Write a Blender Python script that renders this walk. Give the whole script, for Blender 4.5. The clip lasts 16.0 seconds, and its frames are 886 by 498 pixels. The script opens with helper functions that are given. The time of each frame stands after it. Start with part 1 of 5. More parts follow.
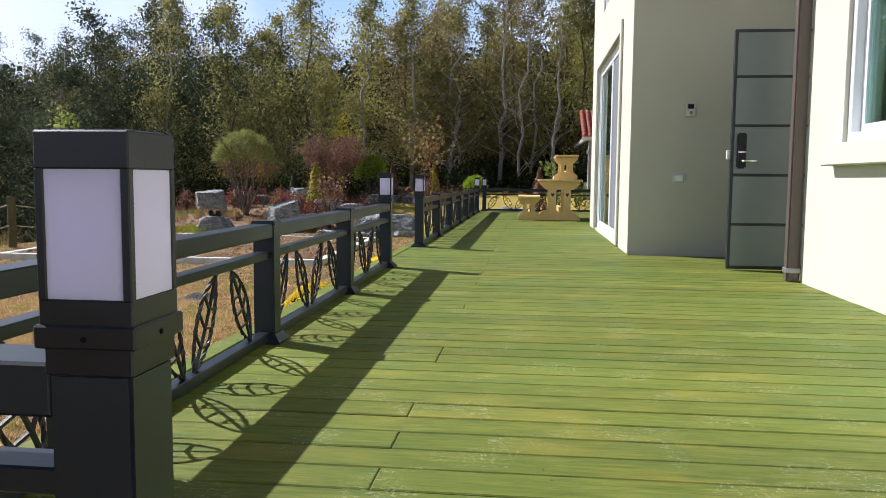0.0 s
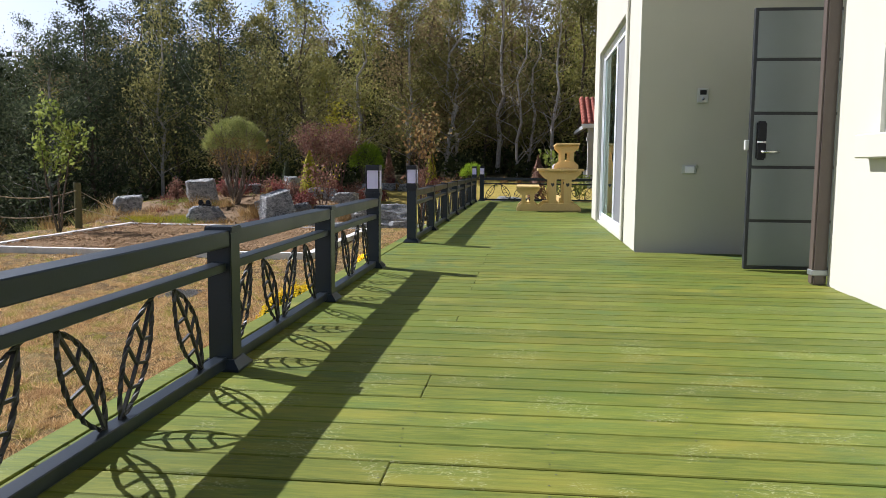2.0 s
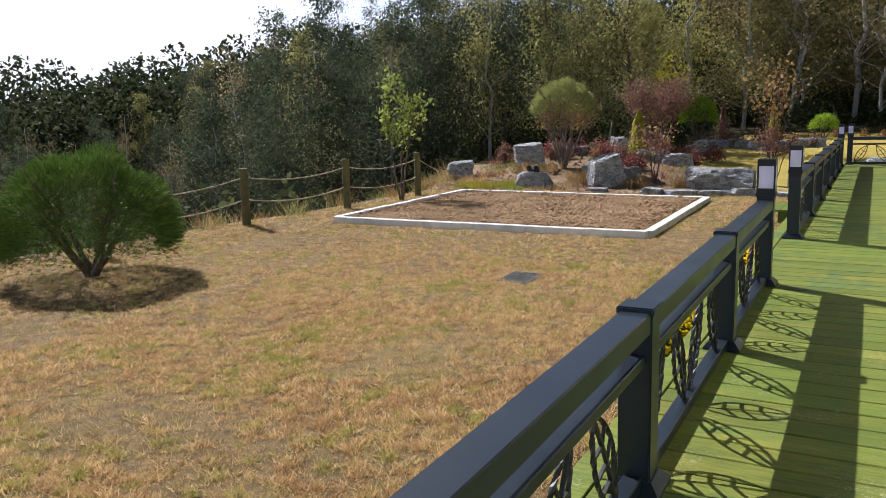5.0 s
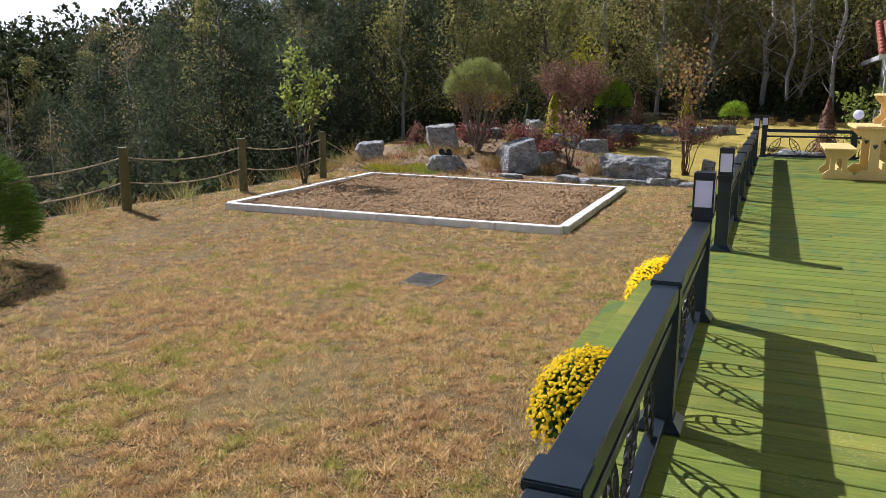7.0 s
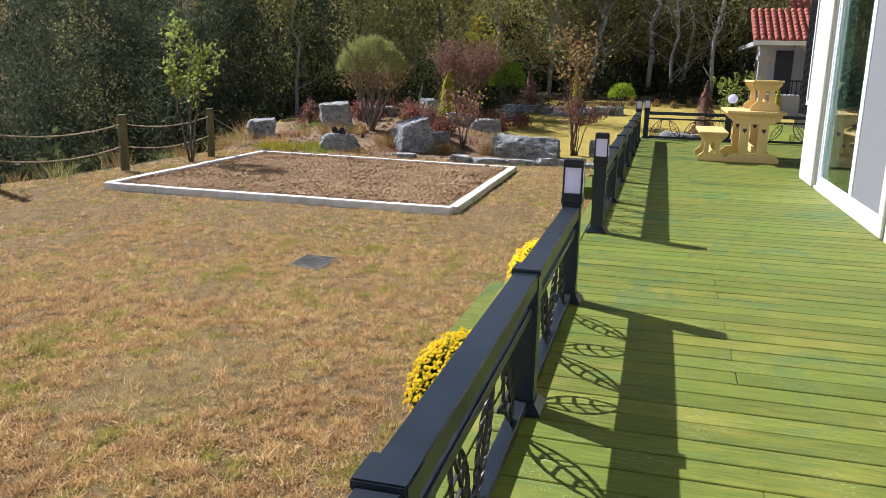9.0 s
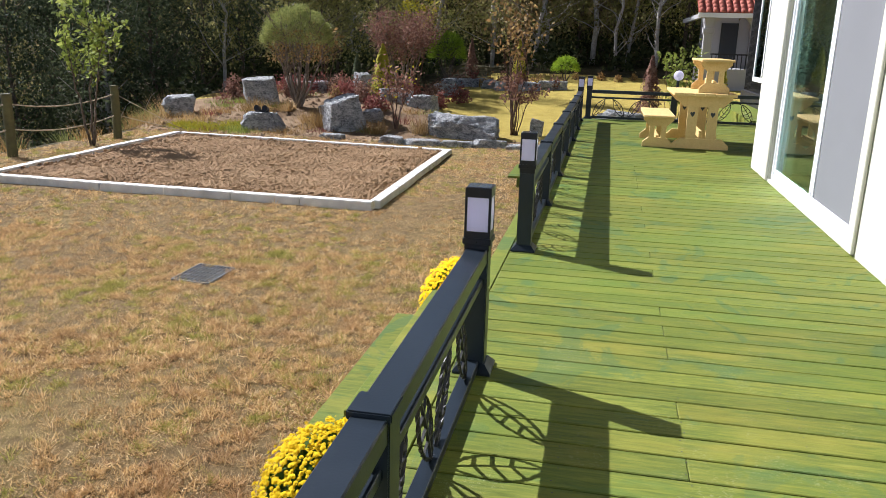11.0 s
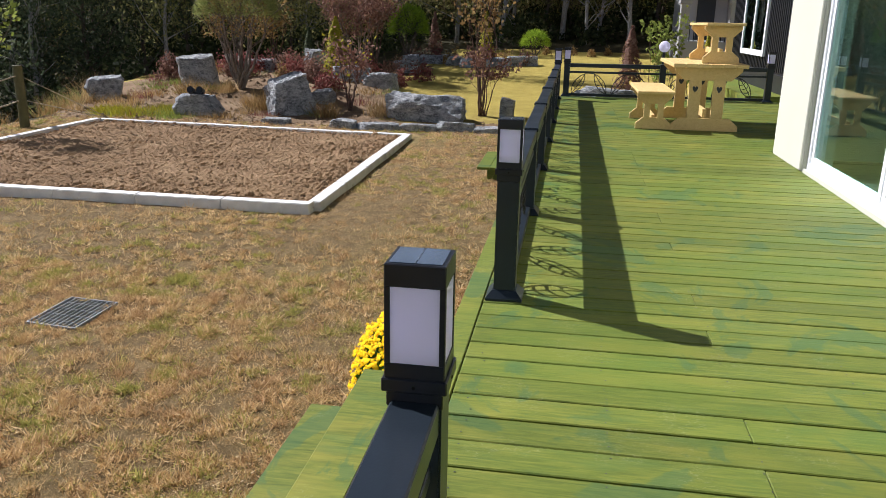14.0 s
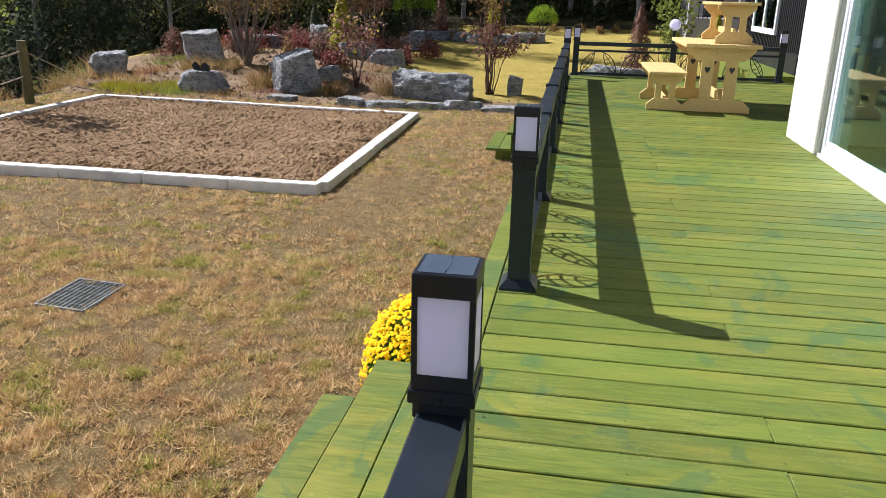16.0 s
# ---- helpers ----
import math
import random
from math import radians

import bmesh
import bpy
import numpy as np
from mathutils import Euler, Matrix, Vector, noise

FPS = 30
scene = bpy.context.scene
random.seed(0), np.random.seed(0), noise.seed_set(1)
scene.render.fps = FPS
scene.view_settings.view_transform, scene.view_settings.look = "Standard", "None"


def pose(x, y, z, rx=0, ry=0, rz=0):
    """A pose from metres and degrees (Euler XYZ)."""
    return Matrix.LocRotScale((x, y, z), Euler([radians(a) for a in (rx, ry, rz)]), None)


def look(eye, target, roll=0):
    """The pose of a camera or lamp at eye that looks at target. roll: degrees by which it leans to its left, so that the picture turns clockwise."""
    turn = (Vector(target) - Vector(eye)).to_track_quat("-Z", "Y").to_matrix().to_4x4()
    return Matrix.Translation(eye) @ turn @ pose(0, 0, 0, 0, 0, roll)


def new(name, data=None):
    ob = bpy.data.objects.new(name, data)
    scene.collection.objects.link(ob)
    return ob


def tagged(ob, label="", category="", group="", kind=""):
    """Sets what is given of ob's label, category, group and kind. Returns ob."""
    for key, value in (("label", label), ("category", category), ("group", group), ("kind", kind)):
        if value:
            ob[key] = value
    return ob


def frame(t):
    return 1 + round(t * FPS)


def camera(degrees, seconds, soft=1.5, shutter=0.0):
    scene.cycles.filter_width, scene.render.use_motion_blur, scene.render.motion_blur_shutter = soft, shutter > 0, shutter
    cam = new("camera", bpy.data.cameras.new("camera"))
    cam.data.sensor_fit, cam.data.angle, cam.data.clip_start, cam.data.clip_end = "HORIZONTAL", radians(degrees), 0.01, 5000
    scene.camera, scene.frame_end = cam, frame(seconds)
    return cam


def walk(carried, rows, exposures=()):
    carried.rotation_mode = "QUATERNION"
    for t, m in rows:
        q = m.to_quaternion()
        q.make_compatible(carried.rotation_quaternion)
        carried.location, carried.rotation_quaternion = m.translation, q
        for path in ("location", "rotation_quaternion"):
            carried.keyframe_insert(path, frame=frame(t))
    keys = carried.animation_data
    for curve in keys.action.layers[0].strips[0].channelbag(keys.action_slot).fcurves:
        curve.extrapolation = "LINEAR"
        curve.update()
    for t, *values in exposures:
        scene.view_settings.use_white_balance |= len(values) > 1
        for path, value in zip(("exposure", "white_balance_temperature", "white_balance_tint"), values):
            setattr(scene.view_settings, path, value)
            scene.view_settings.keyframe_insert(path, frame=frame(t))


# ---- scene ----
cam = camera(59.3, 16.0, 0.7)
PATH = [
    (0, (0.211, 0.146, 0.782), (-0.009, 2.126, 0.604), 0.5),
    (0.5, (0.155, 0.186, 0.76), (-0.061, 2.166, 0.572), 0.4),
    (1, (0.157, 0.334, 0.74), (-0.059, 2.312, 0.542), 0.5),
    (1.5, (0.217, 0.578, 0.775), (0.005, 2.556, 0.575), 0.5),
    (2, (0.189, 0.707, 0.827), (-0.025, 2.684, 0.616), 0.5),
    (2.5, (0.073, 0.861, 0.853), (-0.153, 2.836, 0.626), 0.3),
    (3, (-0.01, 0.984, 0.939), (-0.257, 2.955, 0.706), 0.4),
    (3.5, (-0.044, 1.075, 0.991), (-0.555, 2.993, 0.748), -0.5),
    (4, (-0.133, 1.247, 1.111), (-1.025, 3.015, 0.83), -1.2),
    (4.2, (-0.23, 1.254, 1.101), (-1.187, 2.985, 0.805), -1.5),
    (6.3, (-0.587, 2.183, 1.228), (-1.51, 3.918, 0.855), -0.7),
    (6.5, (-0.653, 2.293, 1.23), (-1.521, 4.054, 0.852), -0.3),
    (7, (-0.716, 2.436, 1.251), (-1.48, 4.242, 0.859), 0.2),
    (7.5, (-0.667, 2.478, 1.256), (-1.339, 4.318, 0.853), 0.8),
    (8, (-0.591, 2.468, 1.299), (-1.189, 4.331, 0.884), 1.2),
    (8.2, (-0.583, 2.434, 1.302), (-1.143, 4.307, 0.883), 1.4),
    (10.3, (-0.605, 3.126, 1.341), (-1.078, 5.003, 0.84), 1.1),
    (10.5, (-0.583, 3.327, 1.37), (-1.021, 5.211, 0.863), 1.3),
    (11, (-0.554, 3.714, 1.42), (-0.939, 5.607, 0.904), 1.6),
    (11.5, (-0.618, 4.175, 1.42), (-0.998, 6.066, 0.893), 1.4),
    (12, (-0.596, 4.583, 1.409), (-0.969, 6.472, 0.871), 1.3),
    (12.5, (-0.633, 4.92, 1.399), (-1.0, 6.809, 0.852), 1.1),
    (13, (-0.747, 5.243, 1.362), (-1.096, 7.133, 0.807), 1.1),
    (13.5, (-0.764, 5.468, 1.323), (-1.094, 7.359, 0.762), 1.0),
    (14, (-0.8, 5.613, 1.242), (-1.105, 7.508, 0.679), 1.0),
    (14.5, (-0.826, 5.656, 1.243), (-1.13, 7.549, 0.672), 1.0),
    (15, (-0.858, 5.67, 1.281), (-1.167, 7.56, 0.703), 1.1),
    (15.5, (-0.858, 5.668, 1.281), (-1.174, 7.552, 0.69), 1.2),
    (16, (-0.855, 5.668, 1.281), (-1.166, 7.544, 0.66), 1.3),
]
LIGHT = [(0.0, 0.44, 5900, 17), (1.5, 0.42, 5900, 17), (3.0, 0.52, 5900, 17), (3.5, 0.62, 5900, 17), (4.2, 0.66, 5900, 17), (6.4, 0.41, 5900, 17), (7.0, 0.51, 5900, 17), (8.0, 0.71, 5900, 17), (10.5, 0.73, 5900, 17), (11.0, 0.76, 5900, 17), (11.5, 0.78, 5900, 17), (12.0, 0.68, 5900, 17), (12.5, 0.48, 5900, 17), (14.5, 0.46, 5900, 17), (15.2, 0.56, 5900, 17), (16.0, 0.66, 5900, 17)]
walk(cam, [(t, look(eye, target, roll)) for t, eye, target, roll in PATH], LIGHT)

# ---------------------------------------------------------------- world and sun
SUN = Vector((-0.95, 0.45, 0.965)).normalized()
world = bpy.data.worlds.new("sky")
scene.world = world
world.use_nodes = True
wn = world.node_tree.nodes
sky = wn.new("ShaderNodeTexSky")
sky.sky_type, sky.sun_disc = "NISHITA", False
sky.sun_elevation = math.asin(SUN.z)
sky.sun_rotation = math.atan2(SUN.x, SUN.y)
sky.air_density, sky.dust_density = 1.0, 1.0
world.node_tree.links.new(sky.outputs[0], wn["Background"].inputs[0])
wn["Background"].inputs[1].default_value = 0.030
sun = new("sun", bpy.data.lights.new("sun", "SUN"))
sun.data.energy, sun.data.angle, sun.data.color = 5.6, radians(0.53), (1.0, 0.965, 0.91)
sun.matrix_world = look(SUN * 50, (0, 0, 0))


# ---------------------------------------------------------------- materials
class Mat:
    """A node material under construction, with short ways to make nodes."""

    def __init__(self, name, rough=0.6, metal=0.0, spec=0.5):
        self.m = bpy.data.materials.new(name)
        self.m.use_nodes = True
        self.t = self.m.node_tree
        self.b = self.t.nodes["Principled BSDF"]
        self.b.inputs["Roughness"].default_value = rough
        self.b.inputs["Metallic"].default_value = metal
        self.b.inputs["Specular IOR Level"].default_value = spec
        self.co = None

    def node(self, kind, **inputs):
        n = self.t.nodes.new(kind)
        for k, v in inputs.items():
            self.put(n.inputs[k.replace("_", " ")], v)
        return n

    def put(self, socket, v):
        if isinstance(v, bpy.types.NodeSocket):
            self.t.links.new(v, socket)
        else:
            socket.default_value = v

    def coords(self, scale=(1, 1, 1), world_space=True):
        if world_space:
            src = self.node("ShaderNodeNewGeometry").outputs["Position"]
        else:
            src = self.node("ShaderNodeTexCoord").outputs["Object"]
        mp = self.node("ShaderNodeMapping", Vector=src)
        mp.inputs["Scale"].default_value = scale
        return mp.outputs[0]

    def noise(self, scale, co=None, detail=4, rough=0.55, dist=0.0):
        n = self.node("ShaderNodeTexNoise", Scale=scale, Detail=detail, Roughness=rough, Distortion=dist)
        self.put(n.inputs["Vector"], co if co is not None else self.coords())
        return n.outputs["Fac"]

    def ramp(self, fac, stops):
        r = self.node("ShaderNodeValToRGB", Fac=fac)
        e = r.color_ramp.elements
        while len(e) < len(stops):
            e.new(0.5)
        for el, (p, c) in zip(e, stops):
            el.position = p
            el.color = (*c, 1) if len(c) == 3 else c
        return r.outputs["Color"]

    def mix(self, fac, a, b, kind="MIX"):
        n = self.t.nodes.new("ShaderNodeMix")
        n.data_type, n.blend_type = "RGBA", kind
        for i, v in ((0, fac), (6, a), (7, b)):
            if not isinstance(v, bpy.types.NodeSocket) and i > 0 and len(v) == 3:
                v = (*v, 1)
            self.put(n.inputs[i], v)
        return n.outputs[2]

    def math(self, op, a, b=0.0):
        n = self.t.nodes.new("ShaderNodeMath")
        n.operation = op
        self.put(n.inputs[0], a)
        self.put(n.inputs[1], b)
        return n.outputs[0]

    def random(self):
        return self.node("ShaderNodeObjectInfo").outputs["Random"]

    def island(self):
        return self.node("ShaderNodeNewGeometry").outputs["Random Per Island"]

    def color(self, v):
        self.put(self.b.inputs["Base Color"], (*v, 1) if isinstance(v, tuple) and len(v) == 3 else v)
        return self

    def rough(self, v):
        self.put(self.b.inputs["Roughness"], v)
        return self

    def bump(self, h, strength=0.3, dist=0.01):
        n = self.node("ShaderNodeBump", Strength=strength, Distance=dist, Height=h)
        self.put(self.b.inputs["Normal"], n.outputs[0])
        return self


def simple(name, col, var=0.12, scale=6.0, rough=0.6, metal=0.0, bump=0.1, spec=0.5, fine=60.0):
    """Paint-like surface: broad blotches and a fine grain."""
    k = Mat(name, rough, metal, spec)
    a = k.noise(scale)
    f = k.noise(fine, detail=3)
    lo = tuple(c * (1 - var) for c in col)
    hi = tuple(min(1.0, c * (1 + var)) for c in col)
    c = k.ramp(a, [(0.3, lo), (0.7, hi)])
    c = k.mix(0.25, c, k.ramp(f, [(0.3, lo), (0.7, hi)]))
    k.color(c).bump(f, bump, 0.003)
    k.rough(k.math("ADD", k.math("MULTIPLY", k.math("SUBTRACT", a, 0.5), 0.25), rough))
    return k.m


def deck_material():
    k = Mat("green_stained_wood", 0.5, 0, 0.16)
    rnd = k.random()
    shift = k.node("ShaderNodeCombineXYZ", X=k.math("MULTIPLY", rnd, 31.0), Z=k.math("MULTIPLY", rnd, 17.0))
    add = k.node("ShaderNodeVectorMath")
    add.operation = "ADD"
    k.put(add.inputs[0], k.coords())
    k.put(add.inputs[1], shift.outputs[0])
    mp = k.node("ShaderNodeMapping", Vector=add.outputs[0])
    mp.inputs["Scale"].default_value = (0.9, 9.0, 9.0)
    grain = k.noise(7.0, mp.outputs[0], 6, 0.65, 0.6)
    mp2 = k.node("ShaderNodeMapping", Vector=add.outputs[0])
    mp2.inputs["Scale"].default_value = (0.9, 3.0, 3.0)
    blot = k.noise(1.7, mp2.outputs[0], 4, 0.6)
    wide = k.noise(0.8, None, 3, 0.5)
    base = k.ramp(grain, [(0.25, (0.062, 0.088, 0.017)), (0.5, (0.140, 0.169, 0.027)), (0.75, (0.236, 0.244, 0.044))])
    yellow = k.mix(k.ramp(blot, [(0.5, (0, 0, 0)), (0.72, (0.75, 0.75, 0.75))]), base, (0.264, 0.242, 0.041))
    teal = k.mix(k.ramp(k.noise(2.3, mp2.outputs[0], 5, 0.6), [(0.56, (0, 0, 0)), (0.64, (0.38, 0.38, 0.38))]), yellow, (0.075, 0.145, 0.04))
    teal = k.mix(k.ramp(wide, [(0.45, (0, 0, 0)), (0.7, (0.5, 0.5, 0.5))]), teal, (0.11, 0.18, 0.024))
    patch = k.noise(1.9, k.coords((1.0, 0.7, 1.0)), 6, 0.62, 1.2)
    along = k.node("ShaderNodeSeparateXYZ", Vector=k.coords()).outputs[1]
    worn = k.node("ShaderNodeMapRange", Value=along)
    worn.inputs["From Min"].default_value, worn.inputs["From Max"].default_value = 4.5, 8.0
    worn.inputs["To Min"].default_value, worn.inputs["To Max"].default_value = 0.15, 1.0
    teal = k.mix(k.math("MULTIPLY", k.ramp(patch, [(0.57, (0, 0, 0)), (0.60, (0.5, 0.5, 0.5))]), worn.outputs[0]), teal, (0.05, 0.125, 0.05))
    # bare worn scuffs where feet have dragged, mostly near the entrance
    near = k.node("ShaderNodeMapRange", Value=along)
    near.inputs["From Min"].default_value, near.inputs["From Max"].default_value = 4.2, 6.5
    near.inputs["To Min"].default_value, near.inputs["To Max"].default_value = 1.0, 0.3
    scuff = k.math("MULTIPLY", k.ramp(k.noise(26.0, k.coords((1.0, 1.5, 1.0)), 6, 0.75, 3.0), [(0.55, (0, 0, 0)), (0.60, (1, 1, 1))]),
                   k.ramp(k.noise(3.4, None, 2, 0.5), [(0.54, (0, 0, 0)), (0.60, (1, 1, 1))]))
    col = k.mix(k.math("MULTIPLY", k.math("MULTIPLY", scuff, near.outputs[0]), 0.5), teal, (0.52, 0.52, 0.32))
    bright = k.math("ADD", k.math("MULTIPLY", rnd, 0.24), 0.76)
    hsv = k.node("ShaderNodeHueSaturation", Color=col, Value=bright)
    k.color(hsv.outputs[0])
    k.rough(k.math("ADD", k.math("MULTIPLY", grain, 0.3), 0.45))
    k.bump(grain, 0.35, 0.004)
    return k.m


def pine_material():
    k = Mat("raw_pine", 0.6, 0, 0.3)
    co = k.coords((14, 1.2, 14), False)
    grain = k.noise(4.0, co, 5, 0.6, 1.2)
    knots = k.node("ShaderNodeTexVoronoi", Scale=7.0)
    k.put(knots.inputs["Vector"], k.coords((1, 0.6, 1), False))
    c = k.ramp(grain, [(0.25, (0.50, 0.33, 0.11)), (0.5, (0.66, 0.47, 0.19)), (0.8, (0.75, 0.57, 0.27))])
    c = k.mix(k.ramp(knots.outputs["Distance"], [(0.03, (0.85, 0.85, 0.85)), (0.09, (0, 0, 0))]), c, (0.22, 0.10, 0.025))
    k.color(c).bump(grain, 0.15, 0.002)
    return k.m


def lawn_material():
    k = Mat("dry_lawn", 0.9, 0, 0.1)
    big = k.noise(0.45, None, 4, 0.6)
    mid = k.noise(2.6, None, 5, 0.65)
    fine = k.noise(85.0, None, 5, 0.8)
    c = k.ramp(mid, [(0.28, (0.11, 0.072, 0.03)), (0.5, (0.17, 0.115, 0.047)), (0.72, (0.25, 0.175, 0.075))])
    c = k.mix(k.ramp(big, [(0.5, (0, 0, 0)), (0.66, (0.35, 0.35, 0.35))]), c, (0.34, 0.30, 0.075))
    thatch = k.noise(150.0, k.coords((1, 0.45, 1)), 4, 0.7, 1.5)
    c = k.mix(k.ramp(thatch, [(0.47, (0, 0, 0)), (0.60, (0.8, 0.8, 0.8))]), c, (0.52, 0.37, 0.19))
    c = k.mix(k.ramp(fine, [(0.36, (0.75, 0.75, 0.75)), (0.5, (0, 0, 0))]), c, (0.07, 0.05, 0.022))
    # shade between tufts put into the colour, following the bump's low spots
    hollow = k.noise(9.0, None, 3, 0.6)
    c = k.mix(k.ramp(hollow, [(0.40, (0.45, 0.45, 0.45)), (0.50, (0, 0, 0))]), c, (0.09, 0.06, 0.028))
    # the farther lawn is still green-gold
    y = k.node("ShaderNodeSeparateXYZ", Vector=k.coords()).outputs[1]
    far = k.math("MULTIPLY", k.math("SUBTRACT", y, 19.0), 0.3)
    farc = k.ramp(mid, [(0.3, (0.34, 0.265, 0.06)), (0.7, (0.46, 0.36, 0.085))])
    n = k.node("ShaderNodeClamp", Value=far)
    c = k.mix(n.outputs[0], c, farc)
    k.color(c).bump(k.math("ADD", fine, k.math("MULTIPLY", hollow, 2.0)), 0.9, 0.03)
    return k.m


def soil_material(name, cols, bump=0.8):
    k = Mat(name, 0.95, 0, 0.1)
    a = k.noise(1.6, None, 5, 0.6)
    f = k.noise(38.0, None, 8, 0.82)
    c = k.ramp(a, [(0.3, cols[0]), (0.5, cols[1]), (0.72, cols[2])])
    c = k.mix(k.ramp(f, [(0.32, (0.5, 0.5, 0.5)), (0.52, (0, 0, 0))]), c, tuple(v * 0.55 for v in cols[0]))
    k.color(c).bump(f, bump, 0.02)
    return k.m


def rock_material():
    k = Mat("grey_limestone", 0.85, 0, 0.25)
    co = k.coords((1, 1, 1.6))
    a = k.noise(5.0, co, 6, 0.7, 0.8)
    f = k.noise(22.0, co, 6, 0.75, 0.5)
    c = k.ramp(a, [(0.35, (0.06, 0.065, 0.07)), (0.47, (0.28, 0.29, 0.29)), (0.58, (0.64, 0.64, 0.63))])
    veins = k.ramp(k.noise(7.0, k.coords((1, 1, 2.0)), 8, 0.8, 1.8), [(0.46, (0, 0, 0)), (0.5, (1, 1, 1)), (0.55, (0, 0, 0))])
    c = k.mix(veins, c, (0.55, 0.56, 0.55))
    c = k.mix(k.ramp(f, [(0.3, (0.7, 0.7, 0.7)), (0.55, (0, 0, 0))]), c, (0.05, 0.052, 0.055))
    k.color(c).bump(k.math("ADD", f, a), 1.0, 0.07)
    return k.m


def leaf_material(name, cols, trans=0.25, rough=0.75, vary=0.5, gloss=0.1):
    k = Mat(name, rough, 0, gloss)
    c = k.ramp(k.island(), [(i / max(1, len(cols) - 1), v) for i, v in enumerate(cols)])
    hsv = k.node("ShaderNodeHueSaturation", Color=c, Value=k.math("ADD", k.math("MULTIPLY", k.random(), vary), 1.0 - vary / 2))
    k.color(hsv.outputs[0])
    tr = k.node("ShaderNodeBsdfTranslucent", Color=hsv.outputs[0])
    mx = k.node("ShaderNodeMixShader", Fac=trans)
    k.t.links.new(k.b.outputs[0], mx.inputs[1])
    k.t.links.new(tr.outputs[0], mx.inputs[2])
    k.t.links.new(mx.outputs[0], k.t.nodes["Material Output"].inputs[0])
    return k.m


def bark_material(name, a, b):
    k = Mat(name, 0.9, 0, 0.2)
    n = k.noise(6.0, k.coords((6, 6, 1.2)), 5, 0.7)
    k.color(k.ramp(n, [(0.35, a), (0.65, b)])).bump(n, 0.6, 0.01)
    return k.m


def stucco_material():
    k = Mat("cream_stucco", 0.85, 0, 0.2)
    a = k.noise(0.7, None, 4, 0.6)
    f = k.noise(220.0, None, 3, 0.6)
    k.color(k.ramp(a, [(0.3, (0.53, 0.52, 0.425)), (0.7, (0.57, 0.56, 0.46))])).bump(f, 0.25, 0.002)
    return k.m


def glass_material(name, tint=(0.5, 0.78, 0.70), rough=0.0):
    k = Mat(name, rough, 0, 0.5)
    k.color(tint)
    k.b.inputs["Transmission Weight"].default_value = 1.0
    k.b.inputs["IOR"].default_value = 1.5
    return k.m


def roof_material():
    k = Mat("red_clay_tile", 0.7, 0, 0.3)
    n = k.noise(5.0, None, 4, 0.6)
    k.color(k.ramp(n, [(0.3, (0.30, 0.07, 0.045)), (0.7, (0.52, 0.16, 0.10))])).bump(n, 0.2, 0.01)
    return k.m


M_DECK = deck_material()
M_PINE = pine_material()
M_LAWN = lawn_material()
M_SOIL = soil_material("tilled_soil", [(0.25, 0.16, 0.085), (0.345, 0.225, 0.122), (0.42, 0.285, 0.16)], 1.0)
M_MOUND = soil_material("sandy_garden_soil", [(0.15, 0.10, 0.055), (0.23, 0.155, 0.09), (0.31, 0.225, 0.135)])
# floor colour darkened so the sunlit slope reads as shade between the trunks
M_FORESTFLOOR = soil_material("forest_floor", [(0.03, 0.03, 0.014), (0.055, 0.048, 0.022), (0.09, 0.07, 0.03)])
M_ROCK = rock_material()
M_KERB = simple("pale_concrete", (0.66, 0.65, 0.61), 0.2, 5.0, 0.85, 0, 0.4, 0.3, 90)
M_STUCCO = stucco_material()
M_BLACK = simple("dark_grey_powder_coat", (0.013, 0.019, 0.026), 0.25, 3.0, 0.33, 0, 0.06, 0.36, 120)
M_IRON = simple("black_wrought_iron", (0.012, 0.012, 0.013), 0.3, 20.0, 0.5, 0, 0.3, 0.5, 160)
M_LAMPBLACK = simple("black_lamp_housing", (0.011, 0.012, 0.015), 0.2, 8.0, 0.33, 0, 0.04, 0.34, 200)
M_DIFFUSER = leaf_material("milky_lamp_diffuser", [(0.86, 0.84, 0.96), (0.88, 0.86, 0.98)], 0.55, 0.3, 0.0)
M_SOLAR = simple("blue_grey_solar_cell", (0.05, 0.065, 0.085), 0.2, 10.0, 0.15, 0, 0.0, 0.6, 80)
M_WHITEPVC = simple("white_pvc_frame", (0.80, 0.81, 0.82), 0.03, 4.0, 0.35, 0, 0.02, 0.5, 80)
M_PIPE = simple("brown_downpipe", (0.10, 0.075, 0.06), 0.15, 6.0, 0.4, 0, 0.05, 0.5, 80)
M_DOOR = simple("grey_door_panel", (0.20, 0.225, 0.225), 0.06, 3.0, 0.38, 0.2, 0.04, 0.5, 200)
M_DOORDARK = simple("dark_door_trim", (0.02, 0.023, 0.026), 0.1, 3.0, 0.4, 0, 0.02, 0.5, 100)
M_CHROME = simple("brushed_chrome", (0.7, 0.7, 0.7), 0.05, 20.0, 0.25, 1.0, 0.05, 0.5, 300)
M_PLASTIC = simple("pale_grey_plastic", (0.55, 0.56, 0.52), 0.05, 9.0, 0.45, 0, 0.02, 0.5, 90)
M_GLASS = glass_material("window_glass")
# indoor dimness put into the colour, as sun passes the panes unblocked
M_DARKROOM = simple("room_floor_shade", (0.05, 0.06, 0.055), 0.2, 1.0, 0.9, 0, 0.0, 0.2, 20)
M_SCREEN = simple("grey_insect_screen", (0.18, 0.185, 0.19), 0.05, 2.0, 0.8, 0, 0.1, 0.2, 600)
M_CURTAIN = simple("dark_green_curtain", (0.05, 0.12, 0.11), 0.2, 3.0, 0.9, 0, 0.2, 0.2, 60)
M_ROOF = roof_material()
